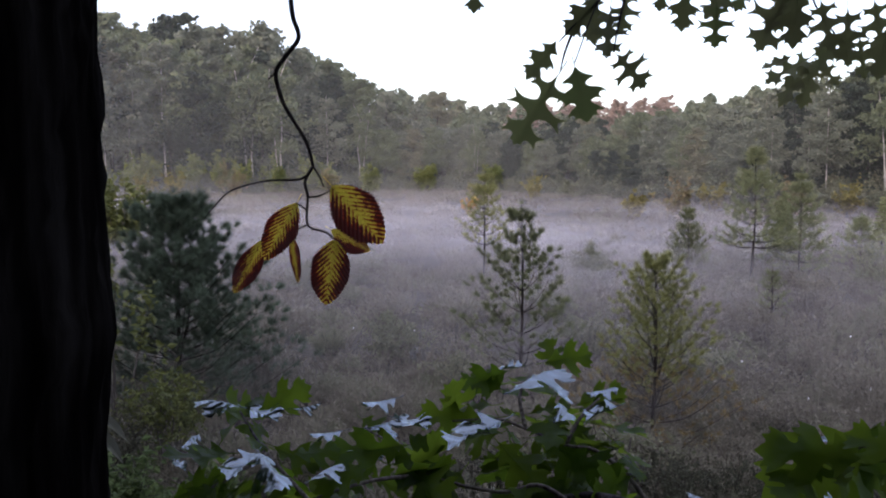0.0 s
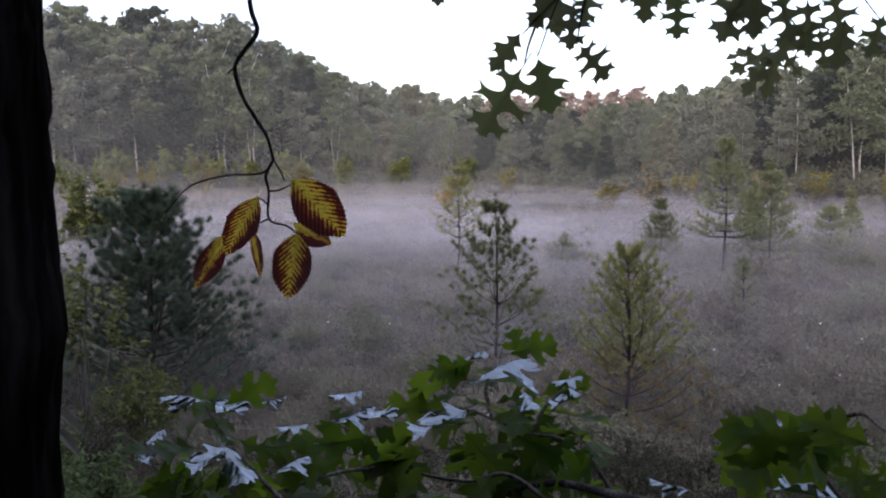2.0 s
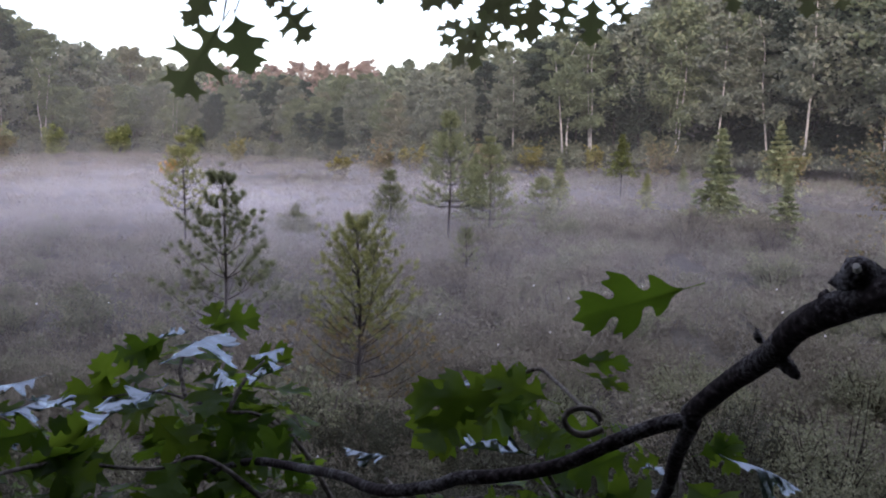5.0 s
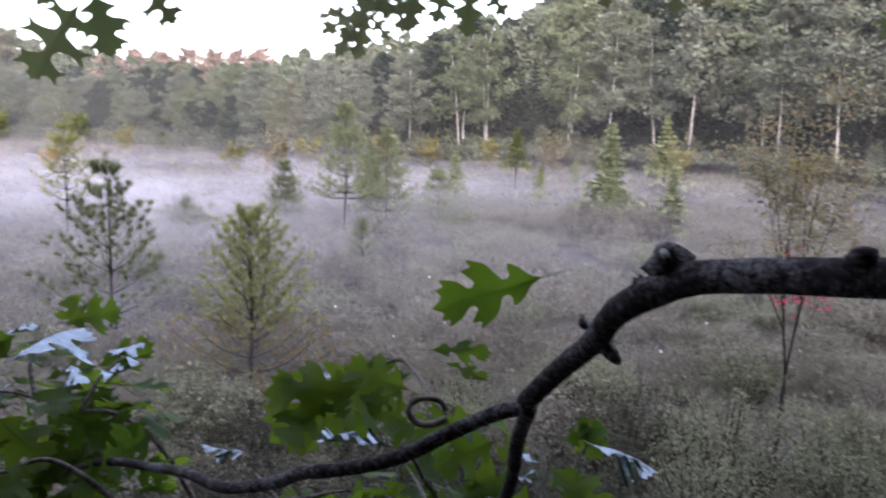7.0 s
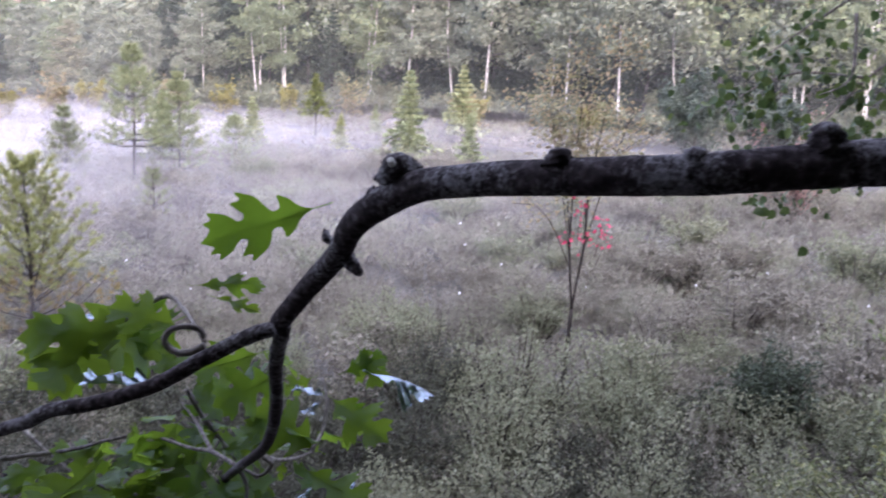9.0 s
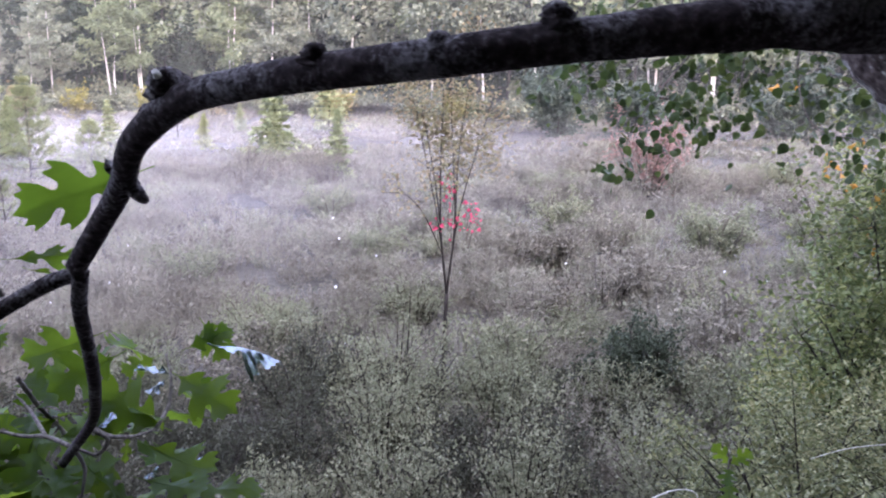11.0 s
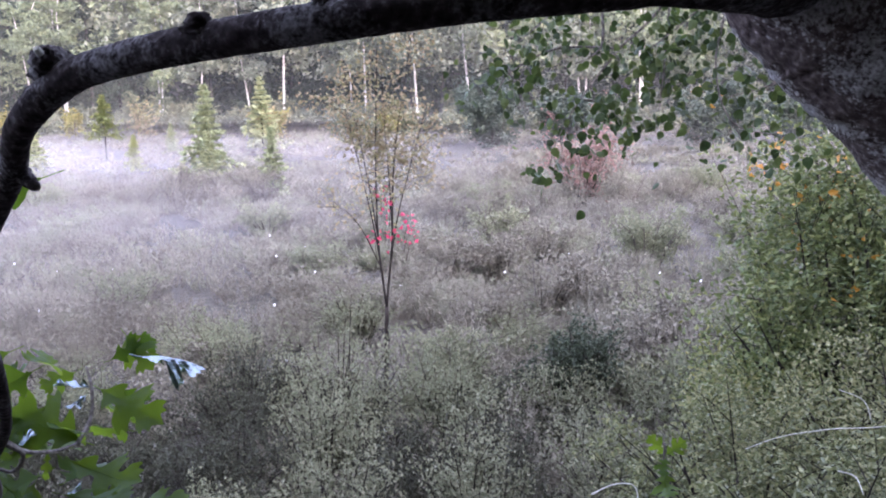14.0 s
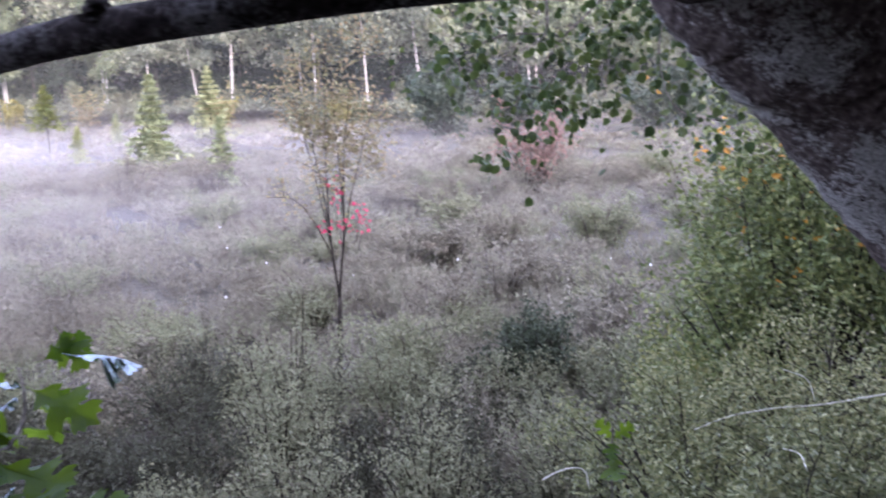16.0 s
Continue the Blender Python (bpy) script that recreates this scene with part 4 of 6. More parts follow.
shrub("birch_bush", "bright green leafy bush below the far woods", 362, 5.0, 1.8, LIME_LEAF, 1500, 0.17, on_land(-14.0, 36.0), 12)

tall = shrub("leafy_bush", "tall green bush with orange autumn leaves on its crown", 370, 3.7, 1.45, BUSH_LEAF, 22000, 0.034, on_land(8.5, 1.75), 56, PINE_BARK, low=0.62, lean=0.25)
rng = np.random.default_rng(371)
oc = np.array([0.0, 0.05, 2.9]) + rng.normal(size=(44, 3)) * [0.5, 0.5, 0.42]
part("orange_leaves", leaf_cloud(np.repeat(oc, 4, 0) + rng.normal(size=(176, 3)) * 0.07, 0.05, rng, 0.4), ORANGE_LEAF, tall, "orange autumn leaves")
shrub("leafy_bush", "loose green bush leaning out of the taller one", 377, 2.2, 0.95, BUSH_LEAF, 5000, 0.034, on_land(8.8, 2.8), 24, PINE_BARK, low=0.4, lean=0.25)
for n, (x, y, h, w) in enumerate([(5.5, 1.7, 1.3, 1.0), (6.25, 2.3, 1.2, 0.9), (4.8, 1.0, 0.95, 0.8), (6.5, 1.2, 1.5, 1.0), (6.9, 2.0, 1.45, 0.9)]):
    shrub("leafy_bush", "low spreading bush, glints and shadow mottled into its small leaves' colour", 372 + n, h, w, OLIVE_LEAF, 11000, 0.020, on_land(x, y), 34, PINE_BARK, low=0.05, lean=0.2)


# ---- the heath ----
def clump(rng, h, w, sprigs, per, size):
    """Upright sprigs fanning from one root, small leaves set along each."""
    a, r = rng.uniform(0, 6.283, sprigs), np.sqrt(rng.uniform(0, 1, sprigs))
    root = np.stack([np.cos(a) * r * w * 0.6, np.sin(a) * r * w * 0.6, np.zeros(sprigs)], 1)
    tip = np.stack([np.cos(a) * r * w, np.sin(a) * r * w, h * rng.uniform(0.55, 1.0, sprigs) * (1 - 0.35 * r * r)], 1)
    axis = (tip - root) / np.linalg.norm(tip - root, axis=1)[:, None]
    side = np.cross(axis, rng.normal(size=(sprigs, 3)))
    side /= np.linalg.norm(side, axis=1)[:, None]
    v = np.stack([root - side * size * 0.12, root + side * size * 0.12, tip], 1).reshape(-1, 3)
    k = rng.uniform(0.3, 1.0, (sprigs, per, 1))
    c = (root[:, None] + (tip - root)[:, None] * k).reshape(-1, 3) + rng.normal(size=(sprigs * per, 3)) * size * 0.4
    leaf = needles(c, np.repeat(axis, per, 0), size * 1.5, size * 0.55, 1, rng, 0.65)
    return join([(v, np.arange(len(v)).reshape(-1, 3)), leaf])


def spread(models, spots, rng):
    vs, ts, n = [], [], 0
    for x, y, s in spots:
        v, t = models[rng.integers(len(models))]
        a = rng.uniform(0, 6.283)
        c, q = math.cos(a) * s, math.sin(a) * s
        w = v @ np.array([[c, q, 0], [-q, c, 0], [0, 0, s * rng.uniform(0.75, 1.25)]]) + [x, y, float(land(x, y)) - 0.03]
        vs.append(w)
        ts.append(t + n)
        n += len(v)
    return np.concatenate(vs), np.concatenate(ts)


rng = np.random.default_rng(500)


def spots_in(r0, r1, count, az0, az1, lo, hi):
    out = []
    while len(out) < count:
        r, az = math.sqrt(rng.uniform(r0 * r0, r1 * r1)), rng.uniform(az0, az1)
        x, y = 0.45 + r * math.sin(radians(az)), 0.15 + r * math.cos(radians(az))
        thick = noise.noise(Vector((x * 0.55, y * 0.55, 0))) + 0.5 * noise.noise(Vector((x * 0.17, y * 0.17, 3)))
        if float(shore_out(x, y)) < 2 and x * BANK[0] + y * BANK[1] > 3.0 and thick > rng.uniform(-0.5, 0.25):
            out.append((x, y, lo + (hi - lo) * min(1, max(0, 0.45 + 0.6 * thick + rng.uniform(-0.3, 0.3)))))
    return out


near_models = [clump(rng, 0.5, 0.42, 52, 14, 0.026) for _ in range(7)]
mid_models = [clump(rng, 0.5, 0.55, 34, 10, 0.045) for _ in range(5)]
far_models = [clump(rng, 0.5, 1.0, 24, 7, 0.11) for _ in range(4)]
heath = [spread(near_models, spots_in(7.5, 17, 1250, -40, 95, 0.5, 1.8), rng), spread(mid_models, spots_in(16, 42, 3300, -36, 92, 0.5, 1.8), rng), spread(far_models, spots_in(40, 130, 2400, -36, 92, 0.6, 1.4), rng)]
heath_ob = new("heath", mesh_of("heath", *join(heath), HEATH_LEAF))
tagged(heath_ob, "grey-brown low heath shrubs and sedge covering the bog", "heath", kind="stuff")

cotton = []
for x, y, s in spots_in(9, 24, 34, -10, 80, 0.6, 1.0):
    z = float(land(x, y))
    z -= 0.16
    cotton.append(tube([(x + 0.05, y + 0.02, z + 0.60), (x + 0.055, y + 0.02, z + 0.625), (x + 0.06, y + 0.02, z + 0.65)], 0, 0, 6, 0.2, rng, [0.008, 0.019, 0.006]))
WHITE_TUFT = foliage("cotton_tuft", [(0.75, 0.75, 0.78), (0.8, 0.8, 0.82)], 0.9, 0.3)
tagged(new("cotton_grass", mesh_of("cotton_grass", *join(cotton), WHITE_TUFT)), "white cotton-grass tufts dotted over the heath", "grass", kind="stuff")

# ---- mist over the bog ----
def sheet(X, Y, Z):
    ny, nx = X.shape
    i = (np.arange(ny - 1)[:, None] * nx + np.arange(nx - 1)).ravel()
    t = np.concatenate([np.stack([i, i + 1, i + nx + 1], 1), np.stack([i, i + nx + 1, i + nx], 1)])
    return np.stack([X, Y, Z], -1), t


for n, (z, peak, lo, hi) in enumerate([(0.9, 0.32, 0.22, 0.62), (1.3, 0.30, 0.28, 0.66)]):
    X, Y = np.meshgrid(np.linspace(-52, 72, 90), np.linspace(7, 98, 80))
    Z = z + (0.12 + 0.03 * n) * np.sin(X * 0.12 + n) * np.cos(Y * 0.09 + 2 * n) + 0.03 * np.sin(X * 0.3 + Y * 0.2 + n)
    layer = new("mist", mesh_of("mist", *sheet(X, Y, Z), mist_material(f"mist_{n}", peak, n, lo, hi), True))
    tagged(layer, "thin layer of white ground mist over the bog", "mist", kind="stuff")


def bank_material(name, thick, top, seed):
    """The upright body of a mist bank: ragged above, thinning upwards and towards the dry side of the bog."""
    m = bpy.data.materials.new(name)
    m.use_nodes = True
    nt = m.node_tree
    nt.nodes.remove(nt.nodes["Principled BSDF"])
    tc = nt.nodes.new("ShaderNodeTexCoord")
    xyz = nt.nodes.new("ShaderNodeSeparateXYZ")
    nt.links.new(tc.outputs["Object"], xyz.inputs[0])
    mp = nt.nodes.new("ShaderNodeMapping")
    mp.inputs["Location"].default_value = (seed * 5.1, seed * 2.7, 0)
    mp.inputs["Scale"].default_value = (0.07, 0.07, 0.22)
    nt.links.new(tc.outputs["Object"], mp.inputs[0])
    n = nt.nodes.new("ShaderNodeTexNoise")
    n.inputs["Scale"].default_value, n.inputs["Detail"].default_value, n.inputs["Distortion"].default_value = 1.0, 4, 0.5
    nt.links.new(mp.outputs[0], n.inputs["Vector"])
    h = calc(nt, "ADD", calc(nt, "MULTIPLY", xyz.outputs[2], 1 / top), calc(nt, "MULTIPLY", calc(nt, "SUBTRACT", n.outputs["Fac"], 0.5), 1.1))
    fade = ramp(nt, h, [(0.0, (1, 1, 1)), (0.3, (0.7, 0.7, 0.7)), (0.6, (0.22, 0.22, 0.22)), (0.95, (0, 0, 0))])
    dry = ramp(nt, calc(nt, "MULTIPLY", xyz.outputs[0], 1 / 60), [(0.05, (1, 1, 1)), (0.25, (0.66, 0.66, 0.66)), (0.42, (0.40, 0.40, 0.40)), (0.8, (0.28, 0.28, 0.28))])
    edge = ramp(nt, calc(nt, "MULTIPLY", xyz.outputs[2], 1 / (2.2 * top)), [(0.75, (1, 1, 1)), (1.0, (0, 0, 0))])
    fac = calc(nt, "MULTIPLY", calc(nt, "MULTIPLY", fade, calc(nt, "MULTIPLY", dry, edge)), thick)
    d, tl, tr = (nt.nodes.new("ShaderNodeBsdf" + k) for k in ("Diffuse", "Translucent", "Transparent"))
    d.inputs[0].default_value = tl.inputs[0].default_value = (0.82, 0.765, 0.815, 1)
    both, mix = nt.nodes.new("ShaderNodeMixShader"), nt.nodes.new("ShaderNodeMixShader")
    nt.links.new(d.outputs[0], both.inputs[1])
    nt.links.new(tl.outputs[0], both.inputs[2])
    nt.links.new(fac, mix.inputs[0])
    nt.links.new(tr.outputs[0], mix.inputs[1])
    nt.links.new(both.outputs[0], mix.inputs[2])
    nt.links.new(mix.outputs[0], nt.nodes["Material Output"].inputs[0])
    return m


for n, (r, thick, top) in enumerate([(25, 0.09, 1.5), (37, 0.15, 2.0), (52, 0.20, 2.5), (74, 0.25, 3.4)]):
    az = np.radians(np.linspace(-40, 78, 90))
    rr = r * (1 + 0.05 * np.sin(az * 5 + n) + 0.02 * np.sin(az * 13 + 2 * n))
    X, Z = np.meshgrid(0.45 + rr * np.sin(az), np.linspace(-0.2, 2.2 * top, 9))
    Y = np.tile(0.15 + rr * np.cos(az), (9, 1))
    bank_ob = new("mist", mesh_of("mist", *sheet(X, Y, Z), bank_material(f"mist_bank_{n}", thick, top, n), True))
    tagged(bank_ob, "ragged white bank of mist standing over the bog", "mist", kind="stuff")


def haze_material(thick):
    """Standing morning haze, thinning upwards."""
    m = bpy.data.materials.new("standing_haze")
    m.use_nodes = True
    nt = m.node_tree
    nt.nodes.remove(nt.nodes["Principled BSDF"])
    tc = nt.nodes.new("ShaderNodeTexCoord")
    xyz = nt.nodes.new("ShaderNodeSeparateXYZ")
    nt.links.new(tc.outputs["Object"], xyz.inputs[0])
    h = calc(nt, "ADD", calc(nt, "MULTIPLY", xyz.outputs[2], 1 / 30), calc(nt, "MULTIPLY", calc(nt, "SUBTRACT", noise_tex(nt, 0.06, 3), 0.5), 0.35))
    fade = ramp(nt, h, [(0.0, (1, 1, 1)), (0.35, (0.62, 0.62, 0.62)), (1.0, (0, 0, 0))])
    side = ramp(nt, calc(nt, "MULTIPLY_ADD", xyz.outputs[0], 1 / 120), [(0.0, (1, 1, 1)), (0.45, (0.55, 0.55, 0.55)), (0.8, (0.24, 0.24, 0.24))])
    side.node.inputs[0].links[0].from_node.inputs[2].default_value = 0.5
    fac = calc(nt, "MULTIPLY", calc(nt, "MULTIPLY", fade, side), thick)
    d, tl, tr = (nt.nodes.new("ShaderNodeBsdf" + k) for k in ("Diffuse", "Translucent", "Transparent"))
    d.inputs[0].default_value = tl.inputs[0].default_value = (0.5, 0.5, 0.52, 1)
    add, mix = nt.nodes.new("ShaderNodeMixShader"), nt.nodes.new("ShaderNodeMixShader")
    nt.links.new(d.outputs[0], add.inputs[1])
    nt.links.new(tl.outputs[0], add.inputs[2])
    nt.links.new(fac, mix.inputs[0])
    nt.links.new(tr.outputs[0], mix.inputs[1])
    nt.links.new(add.outputs[0], mix.inputs[2])
    nt.links.new(mix.outputs[0], nt.nodes["Material Output"].inputs[0])
    return m


HAZE = haze_material(0.32)
sp = smooth_path([(x * 0.93, y * 0.93, 0) for x, y in SHORE], 6)
hz = np.linspace(0.02, 1, 9) ** 1.3 * 30
X, Z = np.meshgrid(sp[:, 0], hz)
Y = np.tile(sp[:, 1], (len(hz), 1))
haze = new("haze", mesh_of("haze", *sheet(X, Y, Z - 0.3), HAZE, True))
tagged(haze, "thin morning haze standing before the far woods", "haze", kind="stuff")


# ---- near things: leaves as large pieces ----
def leaf_mesh(name, mat, prof, n, curl, fold, wave, seed, skew=0.25, tooth=0.0):
    """A leaf one long, base at the origin, along x; prof: half-width by place along the midrib."""
    rng = np.random.default_rng(seed)
    s = np.linspace(0, 1, n)
    verts, tris = [], []
    for side in (1, -1):
        w = np.interp(s, [p[0] for p in prof], [p[1] * rng.uniform(0.93, 1.07) if 0.1 < p[0] < 0.95 else p[1] for p in prof])
        if tooth:
            w = w + tooth * (np.arange(n) % 2) * (w > 0.05)
        base = len(verts)
        for k, row in enumerate((0.0, 0.5, 1.0)):
            for i in range(n):
                y = w[i] * row
                x = s[i] + skew * y * (1 - s[i])
                z = curl * ((x - 0.4) ** 2 - 0.16) + fold * y + wave * math.sin(9 * s[i] + side) * row * w[i]
                verts.append((x, side * y, z))
        for k in range(2):
            for i in range(n - 1):
                a, b = base + k * n + i, base + (k + 1) * n + i
                q = [(a, a + 1, b + 1), (a, b + 1, b)]
                tris += q if side < 0 else [(p[0], p[2], p[1]) for p in q]
    # the stalk
    v, t = tube([(-0.16, 0, 0.02), (-0.05, 0, 0.0), (0.25, 0, curl * -0.1 - 0.004), (0.6, 0, curl * -0.12 - 0.004)], 0.010, 0.004, 4)
    tris += [tuple(r) for r in (t + len(verts))]
    verts += [tuple(r) for r in v]
    return mesh_of(name, verts, tris, mat, True)


def oak_leaf(name, mat, half, curl, fold, wave, seed):
    """A lobed leaf one long: the half outline mirrored with small differences, filled and bent."""
    rng = np.random.default_rng(seed)
    rim, mid = [], [(x, 0.0) for x in np.linspace(0.08, 0.92, 12)]
    for side in (1, -1):
        shift, grow = rng.uniform(-0.03, 0.03), rng.uniform(0.92, 1.08)
        h = np.array(half) + rng.normal(size=(len(half), 2)) * 0.004
        h[:, 0] += shift * np.sin(np.pi * h[:, 0])
        h[:, 1] *= grow
        h[0], h[-1] = half[0], half[-1]
        q = smooth_path(np.column_stack([h, np.zeros(len(h))]), 3)[:, :2]
        rim += [(x, max(y, 0.004)) for x, y in q[:-1]] if side > 0 else [(x, -max(y, 0.004)) for x, y in q[:0:-1]]
    inner = [(x, s * y) for x in np.linspace(0.12, 0.88, 9) for y in (0.035, 0.2) for s in (1, -1)]
    pts = [Vector(p) for p in rim + mid + inner]
    n = len(rim)
    co, _, faces, _, _, _ = delaunay_2d_cdt(pts, [(i, (i + 1) % n) for i in range(n)], [], 1, 1e-5)
    verts = []
    for x, y in co:
        a = abs(y)
        verts.append((x, y, curl * ((x - 0.4) ** 2 - 0.16) + fold * a + wave * math.sin(9 * x + (1 if y > 0 else -1)) * a))
    tris = [tuple(f) for f in faces]
    v, t = tube([(-0.16, 0, 0.02), (-0.05, 0, 0.0), (0.25, 0, curl * -0.1 - 0.004), (0.6, 0, curl * -0.12 - 0.004)], 0.010, 0.004, 4)
    tris += [tuple(r) for r in (t + len(verts))]
    verts += [tuple(r) for r in v]
    return mesh_of(name, verts, tris, mat, True)


# half outlines: deep round sinuses between square-tipped lobes, and a fuller leaf with shallow ones
DEEP_LOBES = [(0, 0), (0.10, 0.02), (0.16, 0.06), (0.18, 0.14), (0.16, 0.25), (0.13, 0.34), (0.20, 0.27), (0.27, 0.32), (0.265, 0.20), (0.30, 0.10), (0.35, 0.07), (0.40, 0.09), (0.44, 0.20), (0.45, 0.34), (0.41, 0.51), (0.495, 0.40), (0.60, 0.50), (0.56, 0.33), (0.57, 0.18), (0.61, 0.09), (0.68, 0.08), (0.73, 0.16), (0.76, 0.26), (0.74, 0.37), (0.81, 0.27), (0.91, 0.31), (0.865, 0.18), (0.89, 0.10), (0.95, 0.11), (0.96, 0.05), (1.0, 0)]
SOFT_LOBES = [(0, 0), (0.06, 0.03), (0.11, 0.06), (0.16, 0.13), (0.20, 0.21), (0.29, 0.30), (0.30, 0.21), (0.315, 0.14), (0.35, 0.11), (0.39, 0.14), (0.43, 0.25), (0.47, 0.36), (0.52, 0.42), (0.63, 0.50), (0.61, 0.39), (0.69, 0.38), (0.645, 0.27), (0.62, 0.19), (0.63, 0.135), (0.67, 0.13), (0.71, 0.19), (0.76, 0.27), (0.88, 0.34), (0.865, 0.24), (0.94, 0.22), (0.905, 0.13), (0.94, 0.07), (1.0, 0)]
FULL_LOBES = [(0, 0), (0.05, 0.03), (0.12, 0.09), (0.17, 0.18), (0.24, 0.31), (0.255, 0.22), (0.29, 0.14), (0.33, 0.13), (0.37, 0.19), (0.41, 0.31), (0.44, 0.40), (0.52, 0.49), (0.51, 0.38), (0.56, 0.33), (0.63, 0.37), (0.60, 0.25), (0.62, 0.17), (0.66, 0.15), (0.71, 0.21), (0.75, 0.28), (0.83, 0.35), (0.815, 0.24), (0.86, 0.20), (0.91, 0.23), (0.89, 0.13), (0.94, 0.08), (1.0, 0)]
OVAL_PROF = [(0, 0.0), (0.05, 0.12), (0.15, 0.29), (0.3, 0.42), (0.45, 0.48), (0.6, 0.46), (0.75, 0.37), (0.88, 0.21), (0.96, 0.08), (1, 0)]
NARROW_PROF = [(0, 0.0), (0.2, 0.32), (0.45, 0.48), (0.7, 0.36), (1, 0)]
oak_low = [oak_leaf("oak_leaf", OAK_LEAF, SOFT_LOBES, -0.35 + 0.2 * i, (-0.08, 0.15, 0.08, -0.12, 0.18)[i], 0.18, 600 + i) for i in range(5)]
oak_shiny = [oak_leaf("oak_leaf", OAK_GLINT, SOFT_LOBES, -0.3 + 0.2 * i, (-0.45, 0.3, -0.4)[i], 0.26, 610 + i) for i in range(3)]
oak_top = [oak_leaf("oak_leaf", OAK_HANG, DEEP_LOBES if i % 2 else FULL_LOBES, -0.2 + 0.15 * i, (-0.1, 0.2, 0.1, -0.2)[i], 0.12, 620 + i) for i in range(4)]
oak_lobed = [oak_leaf("oak_leaf", OAK_LEAF, SOFT_LOBES, -0.2 + 0.15 * i, (0.1, -0.15, 0.2)[i], 0.12, 630 + i) for i in range(3)]
beech_m = [leaf_mesh("autumn_leaf", BEECH_LEAF, OVAL_PROF, 42, (-0.25, 0.2, -0.1)[i], (0.12, -0.15, 0.2)[i], 0.06, 640 + i, 0.1, 0.042) for i in range(3)]
pale_m = [leaf_mesh("pale_leaf", PALE_LEAF, NARROW_PROF, 12, -0.3, 0.2, 0.05, 650)]


def leaf_pose(base, tip, roll, width):
    b, t = Vector(base), Vector(tip)
    x = (t - b).normalized()
    up = Vector((0, 0, 1)) if abs(x.z) <= 0.9 else Vector((0, -1, 0))
    z = (up - x * up.dot(x)).normalized()
    z = Matrix.Rotation(radians(roll), 3, x) @ z
    y = z.cross(x)
    ln = (t - b).length
    m = Matrix((x, y, z)).transposed().to_4x4()
    return Matrix.Translation(b) @ m @ Matrix.Diagonal((ln, ln * width, ln, 1))


def hang_leaves(name, meshes, rows, parent, slim=1.0):
    for n, (base, tip, roll, width) in enumerate(rows):
        ob = new(name, meshes[n % len(meshes)])
        ob.parent = parent
        ob.matrix_basis = leaf_pose(base, tip, roll, width * slim)


def twigs_of(name, paths, r0, r1, mat, parent, sides=6):
    for p in paths:
        part(name, tube(smooth_path(p, 5), r0, r1, sides), mat, parent, smooth=True)


# the autumn twig
BEECH_STEM = [(0.118, 1.423, 4.767), (0.124, 1.412, 4.655), (0.128, 1.408, 4.615), (0.136, 1.405, 4.585), (0.116, 1.402, 4.557), (0.104, 1.399, 4.534), (0.114, 1.395, 4.495), (0.13, 1.393, 4.467), (0.149, 1.39, 4.435), (0.157, 1.387, 4.404)]
BEECH_SIDE = [(0.157, 1.387, 4.404), (0.14, 1.384, 4.386), (0.09, 1.383, 4.383), (0.042, 1.38, 4.37), (0.018, 1.378, 4.348), (0.004, 1.376, 4.331)]
BEECH_DOWN = [(0.157, 1.387, 4.404), (0.146, 1.384, 4.382), (0.15, 1.382, 4.36), (0.15, 1.378, 4.321), (0.175, 1.377, 4.311), (0.189, 1.377, 4.3)]
BEECH_SPURS = [[(0.15, 1.382, 4.36), (0.166, 1.383, 4.362), (0.185, 1.384, 4.371)], [(0.15, 1.38, 4.34), (0.142, 1.38, 4.347), (0.133, 1.381, 4.352)], [(0.15, 1.378, 4.321), (0.142, 1.377, 4.318), (0.127, 1.376, 4.31)], [(0.157, 1.387, 4.404), (0.166, 1.385, 4.39), (0.173, 1.384, 4.374)], [(0.104, 1.399, 4.534), (0.098, 1.398, 4.531), (0.093, 1.398, 4.526)]]
BEECH_LEAVES = [
    ((0.184, 1.384, 4.376), (0.258, 1.369, 4.296), 73, 0.60),
    ((0.179, 1.408, 4.312), (0.235, 1.406, 4.28), 69, 0.5),
    ((0.188, 1.377, 4.3), (0.180, 1.340, 4.212), -9, 0.60),
    ((0.134, 1.381, 4.352), (0.093, 1.352, 4.273), -65, 0.48),
    ((0.083, 1.394, 4.299), (0.047, 1.356, 4.225), -56, 0.38),
    ((0.128, 1.366, 4.309), (0.135, 1.379, 4.237), 175, 0.22),
]

beech = thing("autumn_twig", "bare dark twig hanging with yellow and red leaves", "twig")
part("stem", tube(smooth_path(BEECH_STEM, 6), 0.0040, 0.0022, 7), BLACK_TWIG, beech, smooth=True)
part("side_twig", tube(smooth_path(BEECH_SIDE, 6), 0.0020, 0.0008, 6), BLACK_TWIG, beech, smooth=True)
part("side_twig", tube(smooth_path(BEECH_DOWN, 6), 0.0024, 0.0012, 6), BLACK_TWIG, beech, smooth=True)
twigs_of("spur", BEECH_SPURS, 0.0016, 0.0010, BLACK_TWIG, beech)
hang_leaves("autumn_leaf", beech_m, BEECH_LEAVES, beech)

# leaves over and behind the bank, out of view, added to keep light off it
rng = np.random.default_rng(690)
s, q = rng.uniform(-15, 0.5, 17000), rng.uniform(-15, 14, 17000)
cc = np.stack([0.45 + s * BANK[0] + q * BANK[1], 0.15 + s * BANK[1] - q * BANK[0], rng.uniform(6.2, 10, 17000)], 1)
s, q, up = rng.uniform(-8, -3.5, 13000), rng.uniform(-16, 15, 13000), rng.uniform(0, 1, 13000)
